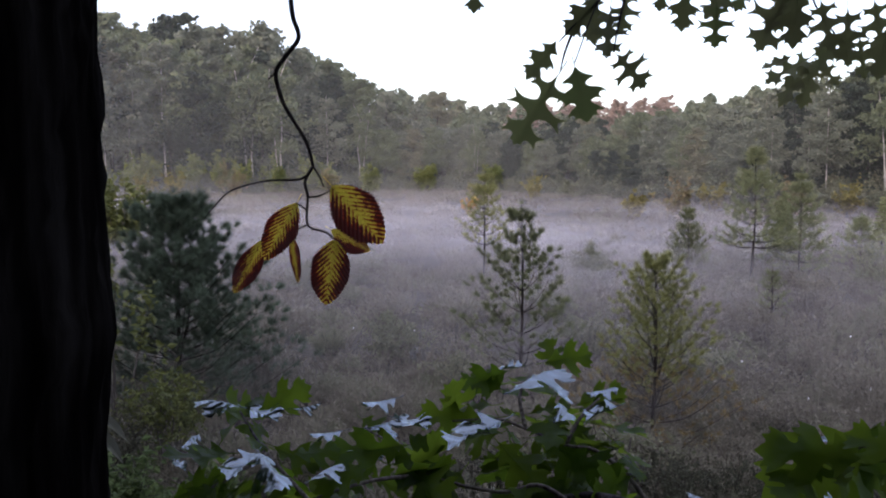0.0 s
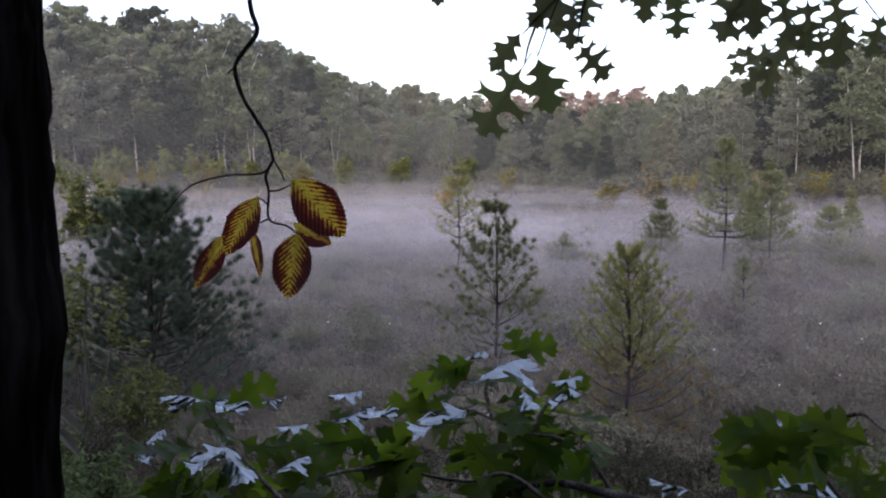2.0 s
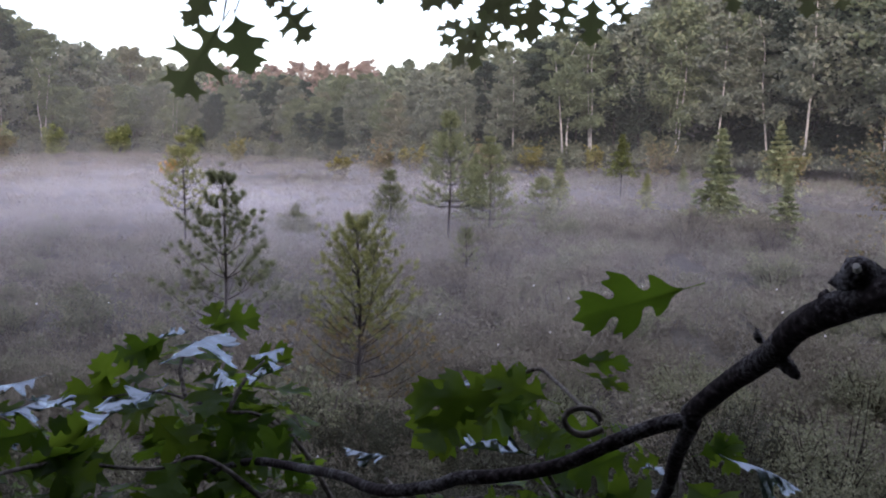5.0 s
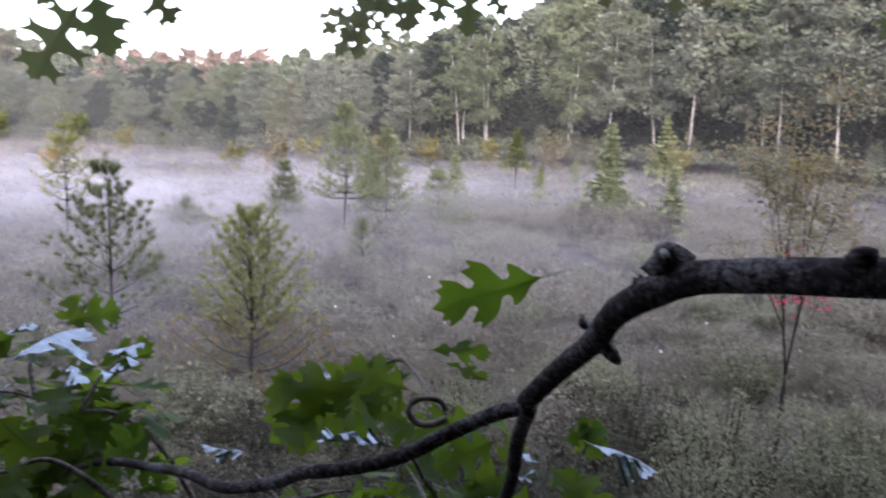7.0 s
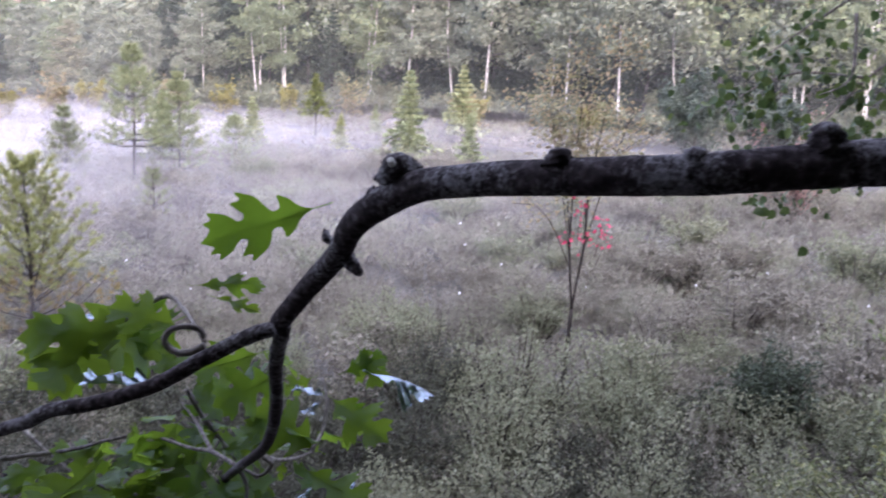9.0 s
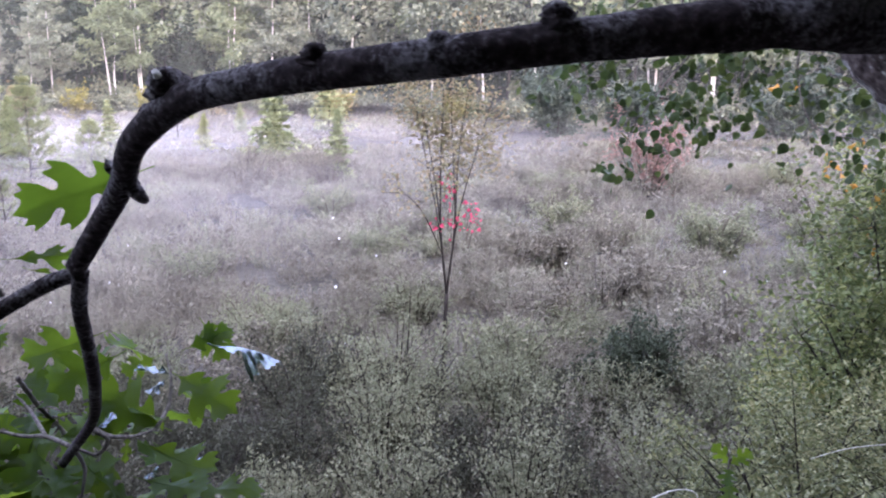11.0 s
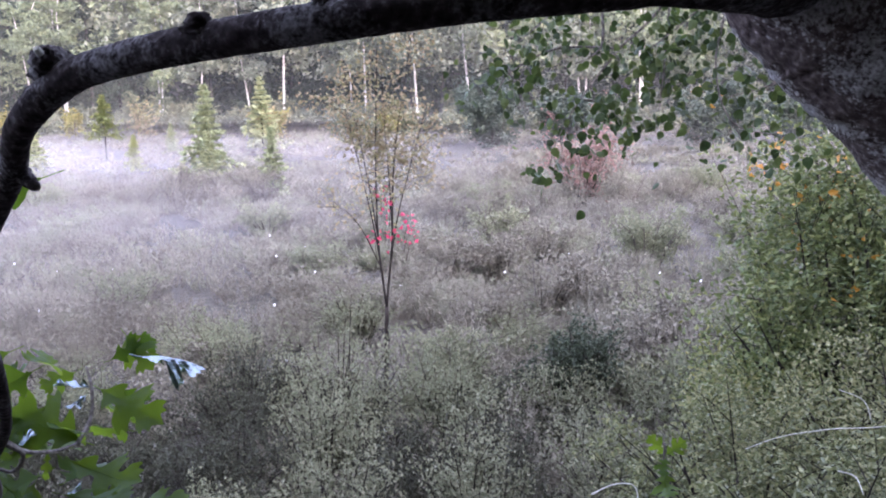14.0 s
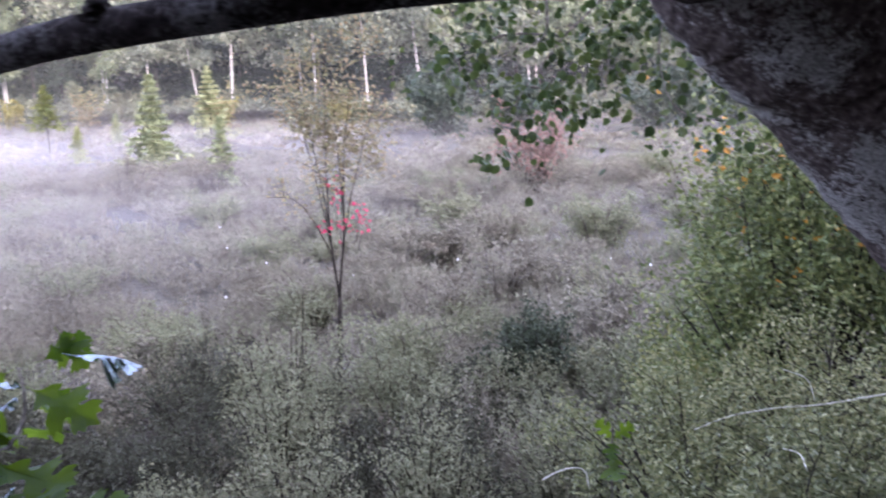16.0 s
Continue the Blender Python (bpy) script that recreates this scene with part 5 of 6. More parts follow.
tx, ty = 0.45 + s * BANK[0] + q * BANK[1], 0.15 + s * BANK[1] - q * BANK[0]
cc = np.concatenate([cc, np.stack([tx, ty, land(tx, ty) + up * 5.5], 1)])
canopy = new("canopy", mesh_of("canopy", *leaf_cloud(cc, 0.42, rng, 0.5), OAK_HANG))
tagged(canopy, "unseen leaf mass added over and behind the near bank to block light", "canopy", kind="stuff")

# the oak bough hanging in from above
HANGING_A = [
    ((0.62, 2.144, 4.624), (0.651, 2.132, 4.497), 8, 1.0),
    ((0.604, 2.295, 4.624), (0.494, 2.325, 4.45), -99, 0.85),
    ((0.586, 2.2, 4.687), (0.514, 2.189, 4.596), -79, 0.75),
    ((0.712, 2.15, 4.654), (0.78, 2.143, 4.573), 95, 1.0),
    ((0.686, 2.213, 4.786), (0.605, 2.202, 4.7), -81, 0.8),
    ((0.718, 2.262, 4.769), (0.7, 2.199, 4.645), -8, 0.8),
    ((0.683, 2.317, 4.819), (0.688, 2.303, 4.687), 8, 0.8),
    ((0.77, 2.32, 4.828), (0.749, 2.308, 4.716), 10, 0.8),
    ((0.912, 2.324, 4.832), (0.898, 2.312, 4.722), 14, 0.85),
    ((0.984, 2.322, 4.798), (0.979, 2.31, 4.681), 16, 0.9),
    ((1.059, 2.431, 4.866), (0.981, 2.419, 4.766), -67, 0.8),
]
HANGING_B = [
    ((0.399, 2.212, 4.845), (0.394, 2.202, 4.749), 0, 0.8),
    ((1.241, 2.537, 4.879), (1.148, 2.516, 4.697), -62, 0.8),
    ((1.22, 2.432, 4.838), (1.206, 2.417, 4.691), 20, 0.8),
    ((1.316, 2.535, 4.842), (1.349, 2.521, 4.697), 22, 0.8),
    ((1.293, 2.538, 4.872), (1.169, 2.523, 4.753), -60, 0.7),
    ((1.435, 2.639, 4.84), (1.436, 2.62, 4.666), 23, 0.7),
    ((1.407, 2.63, 4.762), (1.342, 2.616, 4.647), -56, 0.7),
    ((1.506, 2.642, 4.861), (1.533, 2.627, 4.709), 25, 0.8),
    ((1.136, 2.537, 4.894), (1.091, 2.526, 4.805), -63, 0.8),
    ((1.665, 3.444, 4.796), (1.481, 3.429, 4.692), -61, 0.6),
    ((1.648, 3.442, 4.781), (1.532, 3.421, 4.601), -63, 0.5),
]
HANGING_C = [
    ((1.669, 3.442, 4.775), (1.615, 3.422, 4.6), 21, 0.6),
    ((1.661, 3.443, 4.792), (1.759, 3.434, 4.684), 96, 0.6),
    ((1.586, 3.442, 4.796), (1.469, 3.434, 4.746), -54, 0.5),
    ((1.705, 3.545, 4.795), (1.619, 3.533, 4.696), -67, 0.8),
    ((0.887, 2.428, 4.874), (0.866, 2.419, 4.788), 13, 0.8),
    ((1.512, 2.734, 4.774), (1.529, 2.721, 4.644), 24, 0.7),
    ((1.43, 2.393, 4.743), (1.407, 2.382, 4.609), 22, 0.8),
    ((1.513, 2.357, 4.753), (1.471, 2.357, 4.638), 23, 0.8),
    ((1.517, 2.238, 4.718), (1.504, 2.223, 4.595), 26, 0.8),
    ((1.551, 2.223, 4.726), (1.596, 2.19, 4.652), 84, 0.8),
    ((1.816, 2.108, 4.769), (1.833, 2.085, 4.675), 35, 0.8),
]
HANGING_D = [
    ((1.999, 2.025, 4.774), (1.987, 2.012, 4.666), 39, 0.8),
    ((2.051, 2, 4.768), (2.066, 1.979, 4.682), 40, 0.8),
    ((1.406, 2.518, 4.757), (1.36, 2.526, 4.678), -81, 0.8),
    ((2.307, 1.644, 4.674), (2.286, 1.641, 4.599), 50, 0.8),
]

HANGING_TWIGS = [[(1.24, 2.598, 5.462), (0.973, 2.402, 5.087), (0.772, 2.274, 4.869), (0.684, 2.212, 4.78), (0.62, 2.145, 4.629)],
    [(0.772, 2.274, 4.869), (0.729, 2.208, 4.728), (0.709, 2.15, 4.654)],
    [(0.684, 2.212, 4.78), (0.631, 2.206, 4.728), (0.59, 2.2, 4.683)],
    [(0.631, 2.206, 4.728), (0.611, 2.249, 4.669), (0.604, 2.295, 4.624)],
    [(0.973, 2.402, 5.087), (0.973, 2.333, 4.907), (0.984, 2.322, 4.798)],
    [(1.24, 2.598, 5.462), (1.285, 2.565, 5.133), (1.286, 2.539, 4.879), (1.388, 2.631, 4.775), (1.524, 2.831, 4.738), (1.665, 3.443, 4.783)],
    [(1.285, 2.565, 5.133), (1.506, 2.651, 4.946), (1.601, 2.532, 4.745)]]
hanging = thing("hanging_oak_bough", "dark oak bough hanging in against the sky, deeply lobed leaves", "oak bough")
twigs_of("twig", HANGING_TWIGS, 0.004, 0.0015, BLACK_TWIG, hanging)
for rows in (HANGING_A, HANGING_B, HANGING_C, HANGING_D):
    hang_leaves("oak_leaf", oak_top, rows, hanging, 0.9)

# the low oak sprays
LOW_SHINY_A = [
    ((0.462, 1.723, 3.988), (0.571, 1.829, 4.013), -1, 0.85),
    ((0.444, 1.581, 3.978), (0.345, 1.495, 3.954), 1, 0.8),
    ((0.245, 1.795, 3.954), (0.18, 1.743, 3.957), 2, 0.9),
    ((-0.014, 1.611, 3.986), (-0.107, 1.649, 3.99), 2, 0.6),
    ((-0.01, 1.611, 3.986), (0.064, 1.552, 3.98), -1, 0.75),
    ((0.155, 1.689, 3.922), (0.096, 1.648, 3.927), 2, 0.7),
    ((0.541, 1.684, 3.978), (0.557, 1.622, 3.967), -0, 0.8),
    ((0.662, 1.725, 3.962), (0.589, 1.662, 3.953), 2, 0.55),
    ((0.675, 1.788, 3.984), (0.6, 1.745, 3.978), 3, 0.55),
    ((-0.078, 1.585, 3.947), (-0.093, 1.534, 3.942), 0, 0.8),
    ((0.043, 1.488, 3.95), (0.016, 1.405, 3.935), -2, 0.8),
]
LOW_SHINY_B = [
    ((0.043, 1.488, 3.95), (0.1, 1.406, 3.924), 2, 0.8),
    ((0.237, 1.732, 3.934), (0.309, 1.663, 3.933), -1, 0.7),
    ((0.075, 1.613, 3.984), (0.127, 1.615, 3.993), -5, 0.6),
    ((0.127, 1.485, 3.904), (0.174, 1.538, 3.918), 0, 0.6),
    ((-0.092, 1.549, 3.893), (-0.123, 1.58, 3.905), -1, 0.7),
    ((0.184, 1.729, 3.913), (0.258, 1.791, 3.917), -2, 0.6),
    ((0.178, 1.627, 3.905), (0.239, 1.679, 3.903), -2, 0.5),
    ((0.44, 1.873, 3.99), (0.5, 1.905, 3.991), -3, 0.6),
]

LOW_GREEN_A = [
    ((0.017, 1.611, 3.982), (0.106, 1.637, 4.019), 69, 0.8),
    ((0.537, 1.907, 3.998), (0.642, 1.931, 4.012), 68, 0.8),
    ((0.566, 1.925, 3.978), (0.547, 1.981, 4.034), -23, 0.8),
    ((0.585, 1.772, 3.947), (0.684, 1.777, 3.979), 60, 0.7),
    ((0.462, 1.845, 3.997), (0.363, 1.819, 3.964), -65, 0.8),
    ((0.449, 1.821, 3.963), (0.383, 1.872, 3.984), -58, 0.8),
    ((0.415, 1.765, 3.918), (0.28, 1.763, 3.929), -61, 0.7),
    ((0.273, 1.66, 3.905), (0.132, 1.606, 3.902), -58, 0.6),
    ((0.431, 1.635, 3.922), (0.506, 1.56, 3.858), 45, 0.8),
    ((0.516, 1.667, 3.923), (0.599, 1.612, 3.858), 55, 0.8),
    ((0.548, 1.616, 3.909), (0.648, 1.565, 3.877), 60, 0.7),
]
LOW_GREEN_B = [
    ((0.211, 1.557, 3.898), (0.13, 1.503, 3.878), -45, 0.7),
    ((-0.103, 1.496, 3.866), (-0.013, 1.521, 3.898), 59, 0.7),
    ((0.274, 1.607, 3.88), (0.354, 1.506, 3.861), 44, 0.8),
    ((0.205, 1.705, 3.876), (0.166, 1.6, 3.841), -32, 0.8),
    ((0.372, 1.609, 3.88), (0.316, 1.524, 3.844), -32, 0.8),
    ((0.172, 1.808, 3.908), (0.232, 1.758, 3.891), 44, 0.8),
    ((-0.03, 1.5, 3.889), (-0.06, 1.447, 3.872), -42, 0.8),
    ((0.474, 1.531, 3.881), (0.434, 1.466, 3.841), -25, 0.8),
    ((0.58, 1.563, 3.869), (0.537, 1.507, 3.825), -26, 0.8),
    ((0.134, 1.501, 3.861), (0.072, 1.449, 3.855), -51, 0.8),
    ((0.61, 1.513, 3.87), (0.669, 1.491, 3.842), 55, 0.8),
]

LOW_TWIGS = [[(0.713, 1.556, 3.775), (0.679, 1.582, 3.841), (0.644, 1.596, 3.885), (0.599, 1.618, 3.913), (0.554, 1.666, 3.906), (0.487, 1.716, 3.919), (0.434, 1.717, 3.936), (0.351, 1.734, 3.927)],
    [(0.487, 1.716, 3.919), (0.481, 1.801, 3.958), (0.51, 1.884, 3.982)],
    [(0.202, 1.4, 3.842), (0.128, 1.463, 3.882), (0.043, 1.556, 3.924), (0.014, 1.587, 3.945), (-0.015, 1.61, 3.98)],
    [(0.591, 1.507, 3.815), (0.539, 1.53, 3.859), (0.494, 1.551, 3.875), (0.429, 1.558, 3.86), (0.313, 1.607, 3.87), (0.25, 1.669, 3.899), (0.192, 1.729, 3.911)],
    [(0.043, 1.556, 3.924), (-0.012, 1.501, 3.898), (-0.067, 1.497, 3.87)],
    [(0.313, 1.607, 3.87), (0.221, 1.555, 3.879), (0.134, 1.502, 3.87)],
    [(0.554, 1.666, 3.906), (0.588, 1.702, 3.949), (0.626, 1.745, 3.969)]]
low = thing("low_oak_spray", "green oak spray with leaves glossy under the sky", "oak spray")
twigs_of("twig", LOW_TWIGS, 0.0045, 0.0018, TWIG_BARK, low)
for rows in (LOW_SHINY_A, LOW_SHINY_B):
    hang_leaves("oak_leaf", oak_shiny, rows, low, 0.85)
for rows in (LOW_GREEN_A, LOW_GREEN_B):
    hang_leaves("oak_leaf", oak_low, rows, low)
rng = np.random.default_rng(700)


def fill_leaves(paths, count, parent, length, drop, meshes, level=0.5):
    """More leaves along the twigs, on either side of them."""
    for n in range(count):
        p = smooth_path(paths[rng.integers(len(paths))], 5)
        b = p[rng.integers(len(p) // 3, len(p))] + rng.normal(size=3) * [0.05, 0.05, 0.03] - [0, 0, drop * rng.uniform(0, 1)]
        d = rng.normal(size=3) * [1, 1, 0.35] - [0, 0, 0.25]
        t = b + d / np.linalg.norm(d) * length * rng.uniform(0.7, 1.2)
        ob = new("oak_leaf", meshes[n % len(meshes)])
        ob.parent = parent
        ob.matrix_basis = leaf_pose(b, t, rng.normal() * 60 * level, rng.uniform(0.65, 0.9))


fill_leaves(LOW_TWIGS, 165, low, 0.115, 0.2, oak_low)

# the pale narrow leaves at the dark trunk's foot
PALE_LEAVES = [
    ((-0, 0.977, 4.173), (0.051, 0.955, 4.145), 24, 0.16),
    ((0.008, 0.975, 4.153), (0.05, 0.943, 4.128), 21, 0.2),
]

pale = thing("pale_sprig", "two narrow pale leaves by the dark trunk", "leaves")
part("stem", tube([(-0.05, 0.93, 4.0), (0.02, 0.95, 4.16), (0.03, 0.97, 4.24)], 0.003, 0.002, 5), TWIG_BARK, pale)
hang_leaves("pale_leaf", pale_m, PALE_LEAVES, pale)

# the leaning oak: trunk, limb and its branches
BIG_TRUNK = [(1.75, -0.325, 3.405), (1.514, 0.015, 4.009), (1.341, 0.185, 4.288), (1.271, 0.24, 4.362), (1.252, 0.27, 4.411), (1.314, 0.31, 4.524), (1.425, 0.365, 4.728), (1.679, 0.481, 5.183)]
LIMB = [(1.229, 0.284, 4.386), (1.082, 0.282, 4.358), (1.039, 0.308, 4.348), (0.993, 0.349, 4.341), (0.95, 0.39, 4.334), (0.913, 0.429, 4.327), (0.885, 0.494, 4.319), (0.869, 0.549, 4.311), (0.859, 0.595, 4.3), (0.854, 0.647, 4.272), (0.864, 0.688, 4.24), (0.87, 0.741, 4.203), (0.868, 0.785, 4.164)]
LEFT_BRANCH = [(0.877, 0.79, 4.157), (0.855, 0.807, 4.149), (0.824, 0.832, 4.127), (0.788, 0.859, 4.1), (0.752, 0.905, 4.076), (0.723, 0.942, 4.062), (0.708, 0.981, 4.039), (0.676, 1.074, 4), (0.658, 1.196, 3.969), (0.639, 1.316, 3.931), (0.583, 1.513, 3.873), (0.532, 1.647, 3.809), (0.448, 1.762, 3.732)]
DOWN_BRANCH = [(0.87, 0.782, 4.16), (0.878, 0.808, 4.13), (0.889, 0.833, 4.106), (0.918, 0.888, 4.051), (0.953, 0.965, 3.987), (0.994, 1.073, 3.908), (1.03, 1.224, 3.812), (1.045, 1.331, 3.735)]
DOWN_TWIGS = [[(1.011, 1.12, 3.882), (1.068, 1.192, 3.827), (1.126, 1.239, 3.795), (1.179, 1.282, 3.776)],
    [(1.03, 1.224, 3.812), (1.023, 1.302, 3.807), (1.017, 1.373, 3.787), (0.983, 1.476, 3.779), (0.958, 1.562, 3.744)],
    [(1.023, 1.302, 3.807), (1.049, 1.418, 3.8), (1.051, 1.491, 3.814)],
    [(1.179, 1.282, 3.776), (1.221, 1.317, 3.793), (1.239, 1.339, 3.83), (1.253, 1.377, 3.856)],
    [(1.03, 1.224, 3.812), (1.036, 1.21, 3.785), (1.028, 1.207, 3.747)],
    [(0.905, 1.335, 4.011), (0.936, 1.249, 4.067), (0.935, 1.18, 4.071), (0.855, 0.912, 4.113)],
    [(1.013, 1.116, 3.876), (1.044, 1.149, 3.844), (1.051, 1.201, 3.803), (1.032, 1.223, 3.812)]]
MORE_TWIGS = [[(0.792, 1.756, 3.669), (0.902, 1.629, 3.711), (0.959, 1.567, 3.741), (1.017, 1.512, 3.756), (1.061, 1.474, 3.74)],
    [(1.044, 1.451, 3.851), (1.069, 1.444, 3.799), (1.102, 1.431, 3.746), (1.121, 1.407, 3.711)],
    [(0.868, 1.806, 3.691), (0.916, 1.693, 3.647), (0.963, 1.588, 3.635)]]
TENDRIL = [(0.845, 0.887, 4.118), (0.834, 0.893, 4.112), (0.825, 0.899, 4.111), (0.818, 0.904, 4.115), (0.815, 0.908, 4.122), (0.819, 0.909, 4.129), (0.827, 0.907, 4.133), (0.837, 0.904, 4.133), (0.846, 0.901, 4.129), (0.849, 0.899, 4.121)]
STUBS = [[(0.861, 0.609, 4.307), (0.847, 0.597, 4.316)],
    [(0.884, 0.492, 4.324), (0.883, 0.491, 4.335)],
    [(0.914, 0.427, 4.333), (0.912, 0.424, 4.34)],
    [(0.958, 0.383, 4.344), (0.954, 0.384, 4.356)],
    [(0.867, 0.685, 4.24), (0.869, 0.664, 4.23)],
    [(0.861, 0.695, 4.252), (0.855, 0.701, 4.247)],
    [(0.856, 0.627, 4.293), (0.844, 0.632, 4.289)]]
rng = np.random.default_rng(800)
oak = thing("leaning_oak", "leaning oak with lichen-grey bark and a long dark limb", "oak tree")
trunk_path = smooth_path([(2.05, -0.95, 2.2), (1.78, -0.6, 3.0)] + BIG_TRUNK + [(1.35, 1.0, 5.5)], 16)
part("trunk", tube(trunk_path, 0.112, 0.088, 40, 0.012, rng), TRUNK_BARK, oak, "lichen-grey furrowed trunk", True)
limb_path = smooth_path(LIMB, 10)
part("limb", tube(limb_path, 0.0135, 0.0105, 24, 0.012, rng, np.interp(np.linspace(0, 1, len(limb_path)), [0, 0.05, 0.1, 0.16, 0.3, 0.6, 0.7, 0.78, 1], [0.058, 0.036, 0.023, 0.0152, 0.0114, 0.0098, 0.0105, 0.0090, 0.0084])), LIMB_BARK, oak, "dark grey-brown limb with broken stubs", True)
part("branch", tube(smooth_path(LEFT_BRANCH, 6), 0.0068, 0.0062, 14, 0.02, rng), LIMB_BARK, oak, smooth=True)
part("branch", tube(smooth_path(DOWN_BRANCH, 6), 0.0068, 0.0066, 14, 0.02, rng), LIMB_BARK, oak, smooth=True)
twigs_of("twig", DOWN_TWIGS, 0.0035, 0.0020, TWIG_BARK, oak)
part("tendril", tube(smooth_path(TENDRIL, 3), 0.0036, 0.0026, 7), TWIG_BARK, oak, "curled dead shoot", True)
for n, (a, b) in enumerate(STUBS):
    a, b = np.array(a), np.array(b) if n < 5 else (np.array(a) + np.array(b)) / 2
    k = (1.25, 1.0, 0.9, 1.05, 0.65, 0.6, 0.6)[n]
    q = [a, a * 0.6 + b * 0.4, a * 0.3 + b * 0.7, b]
    part("stub", tube(smooth_path(q, 3), 0, 0, 11, 0.13, rng, np.interp(np.linspace(0, 1, 10), [0, 0.4, 0.75, 0.9, 1], [0.0110, 0.0080, 0.0062, 0.0052, 0.0028]) * k), LIMB_BARK, oak, smooth=True)
part("cut_end", tube([STUBS[0][1], np.array(STUBS[0][1]) + [-0.003, -0.002, 0.003]], 0.0026, 0.002, 8), WHITE_TWIG, oak, "pale broken wood")
RIGHT_LEAVES = [
    ((0.901, 1.269, 4.021), (0.772, 1.327, 4.018), -52, 0.75),
    ((0.946, 1.217, 4.032), (0.875, 1.286, 4.054), -48, 0.75),
    ((0.891, 1.13, 4.031), (0.905, 1.087, 4.014), 37, 1.1),
    ((0.857, 1.31, 4.015), (0.779, 1.249, 3.965), -33, 0.7),
    ((0.865, 1.247, 3.991), (0.868, 1.305, 4.015), -15, 0.8),
    ((0.974, 1.223, 4.084), (1.065, 1.203, 4.078), 54, 0.42),
    ((0.988, 1.204, 4.071), (1.029, 1.149, 4.057), 32, 0.35),
]
RIGHT_MORE = [
    ((0.916, 1.313, 4.043), (0.777, 1.299, 3.954), -62, 0.85),
    ((0.932, 1.293, 3.983), (0.945, 1.344, 4.044), -20, 1.1),
    ((0.954, 1.264, 4.012), (0.923, 1.225, 3.96), -35, 0.9),
    ((0.874, 1.352, 4.014), (0.816, 1.32, 3.929), -50, 0.9),
    ((1.002, 1.395, 3.985), (0.862, 1.346, 3.968), -58, 0.8),
    ((1.002, 1.398, 4.0), (0.905, 1.34, 3.927), -48, 0.8),
    ((1.181, 1.405, 3.863), (1.066, 1.401, 3.834), -60, 0.8),
    ((1.179, 1.467, 3.885), (1.066, 1.498, 3.86), -58, 0.8),
    ((1.19, 1.39, 3.809), (1.119, 1.36, 3.763), -45, 0.9),
    ((1.092, 1.434, 3.774), (0.987, 1.449, 3.75), -55, 0.8),
    ((1.332, 1.389, 3.889), (1.335, 1.321, 3.841), 40, 0.9),
]
RIGHT_SHINY = [
    ((0.847, 1.318, 4.032), (0.918, 1.331, 4.038), 4, 0.6),
    ((0.919, 1.217, 3.959), (0.817, 1.212, 3.982), -8, 0.4),
    ((0.768, 1.389, 3.908), (0.705, 1.419, 3.916), -6, 0.5),
]

LONE_LEAF = [
    ((1.119, 1.174, 4.185), (0.98, 1.23, 4.138), -76, 0.6),
]

END_LEAVES = [
    ((1.292, 1.371, 3.859), (1.367, 1.351, 3.881), 58, 0.8),
    ((1.263, 1.362, 3.82), (1.299, 1.243, 3.778), 42, 0.75),
    ((1.196, 1.3, 3.77), (1.138, 1.412, 3.809), -51, 0.85),
    ((1.267, 1.44, 3.832), (1.21, 1.455, 3.814), -58, 0.8),
    ((1.132, 1.346, 3.773), (1.078, 1.325, 3.754), -41, 0.8),
    ((1.208, 1.502, 3.806), (1.209, 1.584, 3.819), -34, 0.9),
    ((1.152, 1.319, 3.764), (1.142, 1.318, 3.718), 34, 0.4),
    ((1.185, 1.26, 3.696), (1.225, 1.216, 3.708), 48, 0.7),
    ((1.086, 1.408, 3.8), (1.08, 1.505, 3.833), -25, 0.8),
    ((1.084, 1.396, 3.749), (1.056, 1.499, 3.721), -43, 0.8),
    ((1.039, 1.367, 3.739), (1.011, 1.478, 3.735), -33, 0.8),
]
END_SHINY = [
    ((1.313, 1.317, 3.869), (1.358, 1.2, 3.866), 3, 0.3),
    ((1.267, 1.387, 3.814), (1.216, 1.42, 3.827), -6, 0.5),
    ((1.259, 1.394, 3.805), (1.223, 1.401, 3.79), -13, 0.6),
    ((1.222, 1.294, 3.69), (1.251, 1.266, 3.711), 21, 0.6),
    ((1.114, 1.365, 3.765), (1.145, 1.335, 3.789), 13, 0.6),
    ((1.158, 1.293, 3.697), (1.177, 1.275, 3.717), 23, 0.6),
]

hang_leaves("oak_leaf", oak_low, RIGHT_LEAVES, oak)
hang_leaves("oak_leaf", oak_low[::2] + oak_lobed[1:], RIGHT_MORE, oak)
hang_leaves("oak_leaf", oak_shiny, RIGHT_SHINY, oak)
hang_leaves("oak_leaf", oak_lobed, LONE_LEAF, oak)
hang_leaves("oak_leaf", oak_low + oak_lobed[:1], END_LEAVES, oak)
hang_leaves("oak_leaf", oak_shiny, END_SHINY, oak)
fill_leaves(DOWN_TWIGS[:5], 44, oak, 0.10, 0.12, oak_low)
twigs_of("twig", MORE_TWIGS, 0.0042, 0.0022, TWIG_BARK, oak)
fill_leaves(MORE_TWIGS, 34, oak, 0.11, 0.07, oak_low)

# the trunk close to the eye, its backlit shade painted into the bark colour
post = thing("dark_tree", "furrowed trunk close by, its backlit shade put into a near-black colour", "tree trunk")
rng = np.random.default_rng(810)
tp = smooth_path([(-0.056, 0.76, 2.2), (-0.05, 0.745, 3.2), (-0.046, 0.74, 4.2), (-0.040, 0.745, 5.0), (-0.02, 0.78, 7.0)], 40)
kk = 0.155 + 0.004 * np.sin(tp[:, 2] * 9) + 0.006 * np.exp(-((tp[:, 2] - 4.29) / 0.03) ** 2)
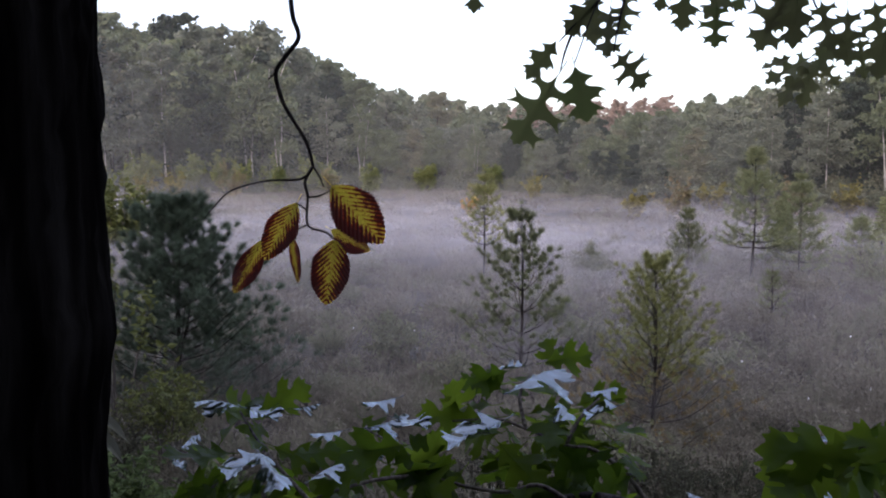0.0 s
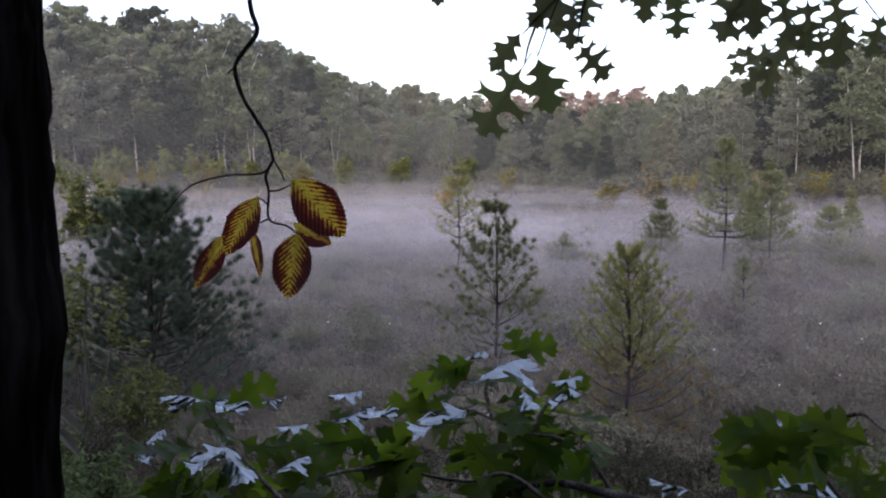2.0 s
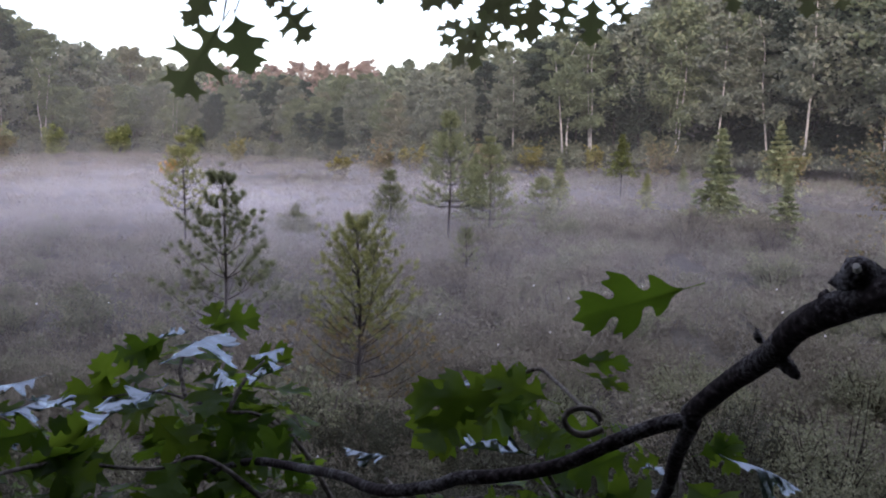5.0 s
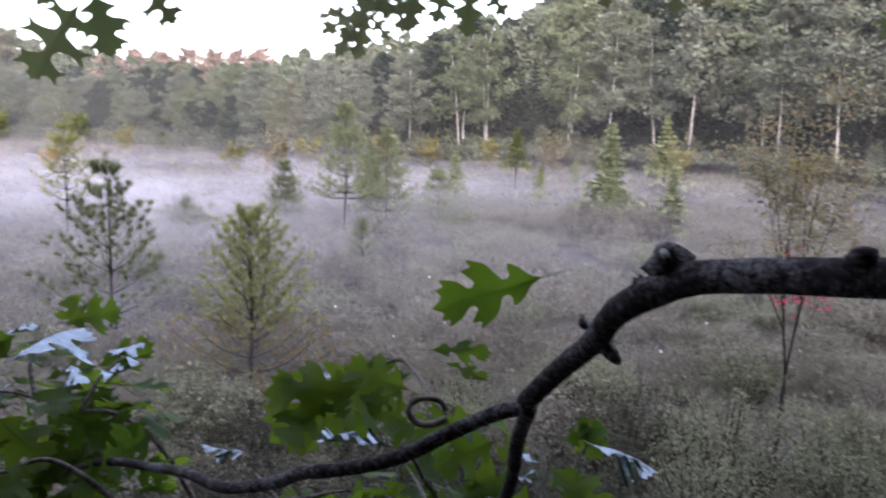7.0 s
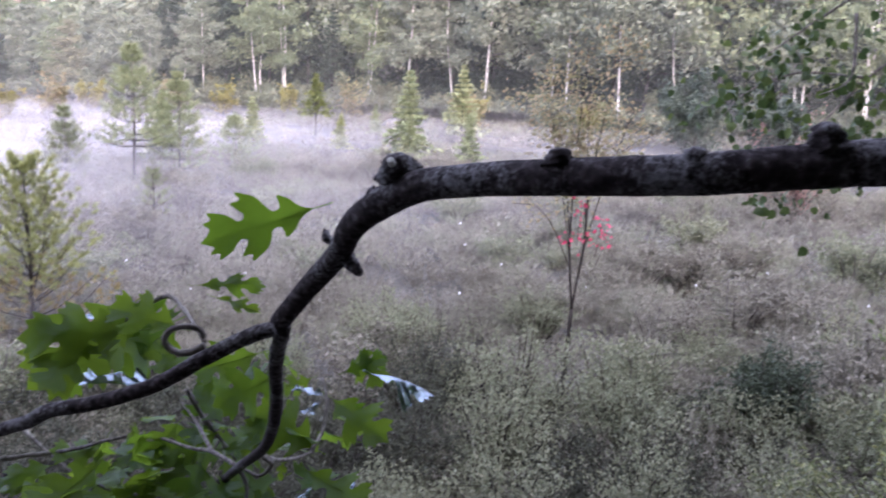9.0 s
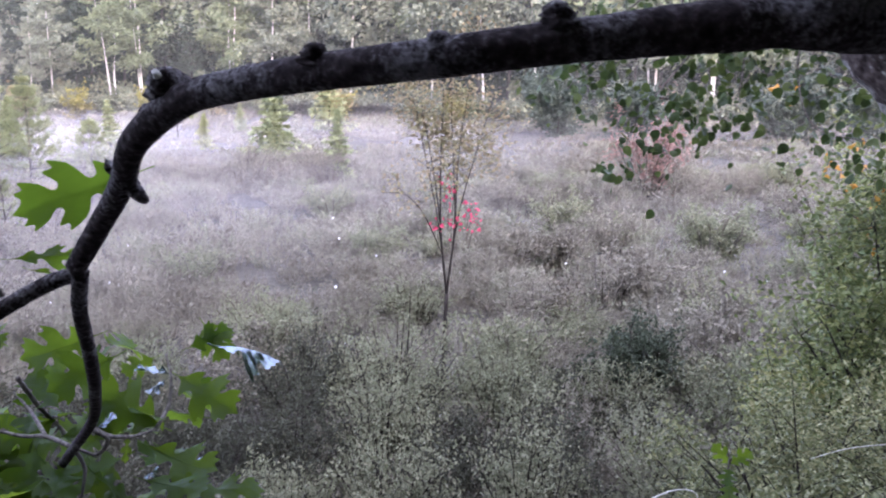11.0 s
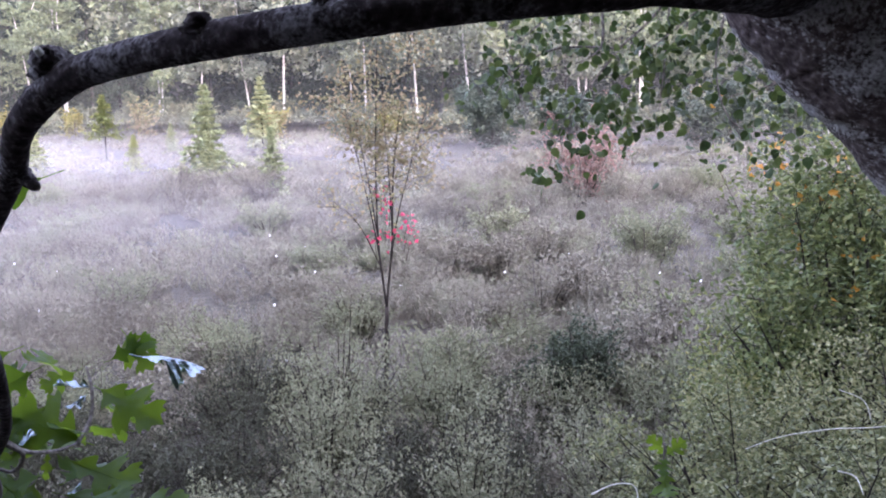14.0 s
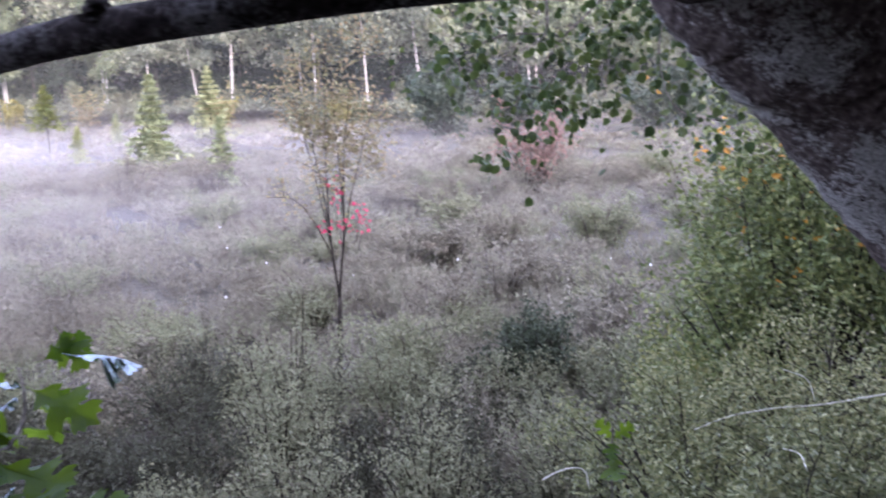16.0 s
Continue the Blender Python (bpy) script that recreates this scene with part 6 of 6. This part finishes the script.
part("trunk", tube(tp, 0, 0, 90, 0.011, rng, kk), BACKLIT_BARK, post, smooth=True)

for i in range(44):
    a0, z0 = rng.uniform(-2.6, 0.9), rng.uniform(3.3, 5.2)
    n, ln = 9, rng.uniform(0.25, 0.6)
    zz = np.linspace(z0, z0 + ln, n)
    aa = a0 + np.cumsum(rng.normal(size=n) * 0.025)
    cx, cy = np.interp(zz, tp[:, 2], tp[:, 0]), np.interp(zz, tp[:, 2], tp[:, 1])
    ridge = np.stack([cx + 0.151 * np.cos(aa), cy + 0.151 * np.sin(aa), zz], 1)
    part("bark_ridge", tube(ridge, 0, 0, 6, 0.15, rng, 0.011 * np.sin(np.linspace(0.2, 2.95, n)) + 0.001), BACKLIT_BARK, post, smooth=True)

# ---- aspen sprays and dead twigs ----
ASPEN_TWIGS = [[(4.182, 1.482, 5.252), (3.994, 1.681, 4.635), (3.827, 1.814, 4.415), (3.692, 1.915, 4.216), (3.608, 1.968, 4.06), (3.569, 1.982, 3.949)],
    [(3.827, 1.814, 4.415), (3.753, 2.062, 4.423), (3.618, 2.196, 4.334), (3.558, 2.24, 4.243)],
    [(3.994, 1.681, 4.635), (3.937, 1.669, 4.367), (3.89, 1.665, 4.165)],
    [(4.182, 1.482, 5.252), (3.935, 1.422, 4.591), (3.867, 1.428, 4.338), (3.776, 1.317, 4.13), (3.888, 1.167, 4.075)],
    [(3.692, 1.915, 4.216), (3.762, 1.825, 4.191), (3.779, 1.782, 4.112)],
    [(3.958, 1.919, 4.765), (3.778, 2.079, 4.585), (3.651, 2.191, 4.449)],
    [(3.354, 1.642, 4.611), (3.333, 1.616, 4.437), (3.305, 1.632, 4.38), (3.256, 1.681, 4.347)],
    [(4.498, 0.976, 4.805), (4.3, 1.108, 4.461), (4.085, 1.161, 4.31), (3.861, 1.398, 4.21)],
    [(4.389, 1.284, 5.035), (4.21, 1.396, 4.815), (4.034, 1.512, 4.617), (3.895, 1.609, 4.483), (3.793, 1.684, 4.393)],
    [(4.287, 1.359, 4.945), (4.167, 1.407, 4.708), (4.096, 1.433, 4.557), (4.055, 1.429, 4.409)],
    [(4.21, 1.396, 4.815), (4.015, 1.561, 4.72), (3.881, 1.665, 4.629)]]
rng = np.random.default_rng(820)
aspen = thing("aspen_spray", "drooping aspen spray with small round green leaves", "aspen branch")
twigs_of("twig", ASPEN_TWIGS, 0.006, 0.002, TWIG_BARK, aspen, 5)
round_leaf = []
for p in ASPEN_TWIGS[:6] + ASPEN_TWIGS[7:]:
    q = smooth_path(p, 8)
    for _ in range(130):
        b = q[rng.integers(len(q) // 4, len(q))] + rng.normal(size=3) * [0.10, 0.10, 0.07] - [0, 0, 0.03]
        d = rng.normal(size=3) * [0.6, 0.6, 0.3] - [0, 0, 0.7]
        d /= np.linalg.norm(d)
        s = np.cross(d, rng.normal(size=3))
        s /= np.linalg.norm(s)
        a = np.linspace(0, 2 * np.pi, 9, endpoint=False)
        r = 0.018 * rng.uniform(0.5, 1.2)
        v = b + d * r + np.outer(np.cos(a) * r * (1 + 0.35 * (np.cos(a) > 0.9)), d) + np.outer(np.sin(a) * r * (1 - 0.2 * np.cos(a)), s)
        round_leaf.append((np.vstack([b + d * r + np.cross(d, s) * r * 0.15, v]), [(0, i + 1, (i + 1) % 9 + 1) for i in range(9)]))
part("foliage", join(round_leaf), ASPEN_LEAF, aspen)
DEAD_TWIGS = [[(4.901, 0.684, 2.762), (4.783, 0.959, 2.686), (4.651, 1.114, 2.682), (4.495, 1.291, 2.653), (4.377, 1.415, 2.6)],
    [(4.773, 0.977, 2.704), (4.764, 1.018, 2.808), (4.697, 1.114, 2.861)],
    [(4.234, 0.975, 2.67), (4.275, 0.918, 2.645), (4.184, 0.861, 2.619)],
    [(2.733, 1.292, 3.069), (2.781, 1.243, 3.097), (2.819, 1.197, 3.091), (2.82, 1.178, 3.033)]]
dead = thing("dead_twigs", "bleached dead twigs lying over the bushes", "twigs")
twigs_of("twig", DEAD_TWIGS, 0.0026, 0.0015, WHITE_TWIG, dead)
SEEDLING = [
    ((2.628, 1.014, 3.31), (2.607, 1.054, 3.362), -72, 0.8),
    ((2.628, 1.014, 3.31), (2.671, 0.974, 3.346), 54, 0.8),
    ((2.627, 1.013, 3.302), (2.57, 0.993, 3.274), -6, 0.8),
    ((2.619, 1.012, 3.266), (2.527, 0.956, 3.24), 8, 0.8),
]

seed_ob = thing("oak_shoot", "small bright green oak shoot", "oak shoot")
part("stem", tube(smooth_path([np.array(SEEDLING[3][1]) - [0, 0, 0.9], SEEDLING[3][0], SEEDLING[0][0]], 4), 0.004, 0.002, 5), TWIG_BARK, seed_ob)
hang_leaves("oak_leaf", oak_low, SEEDLING, seed_ob)
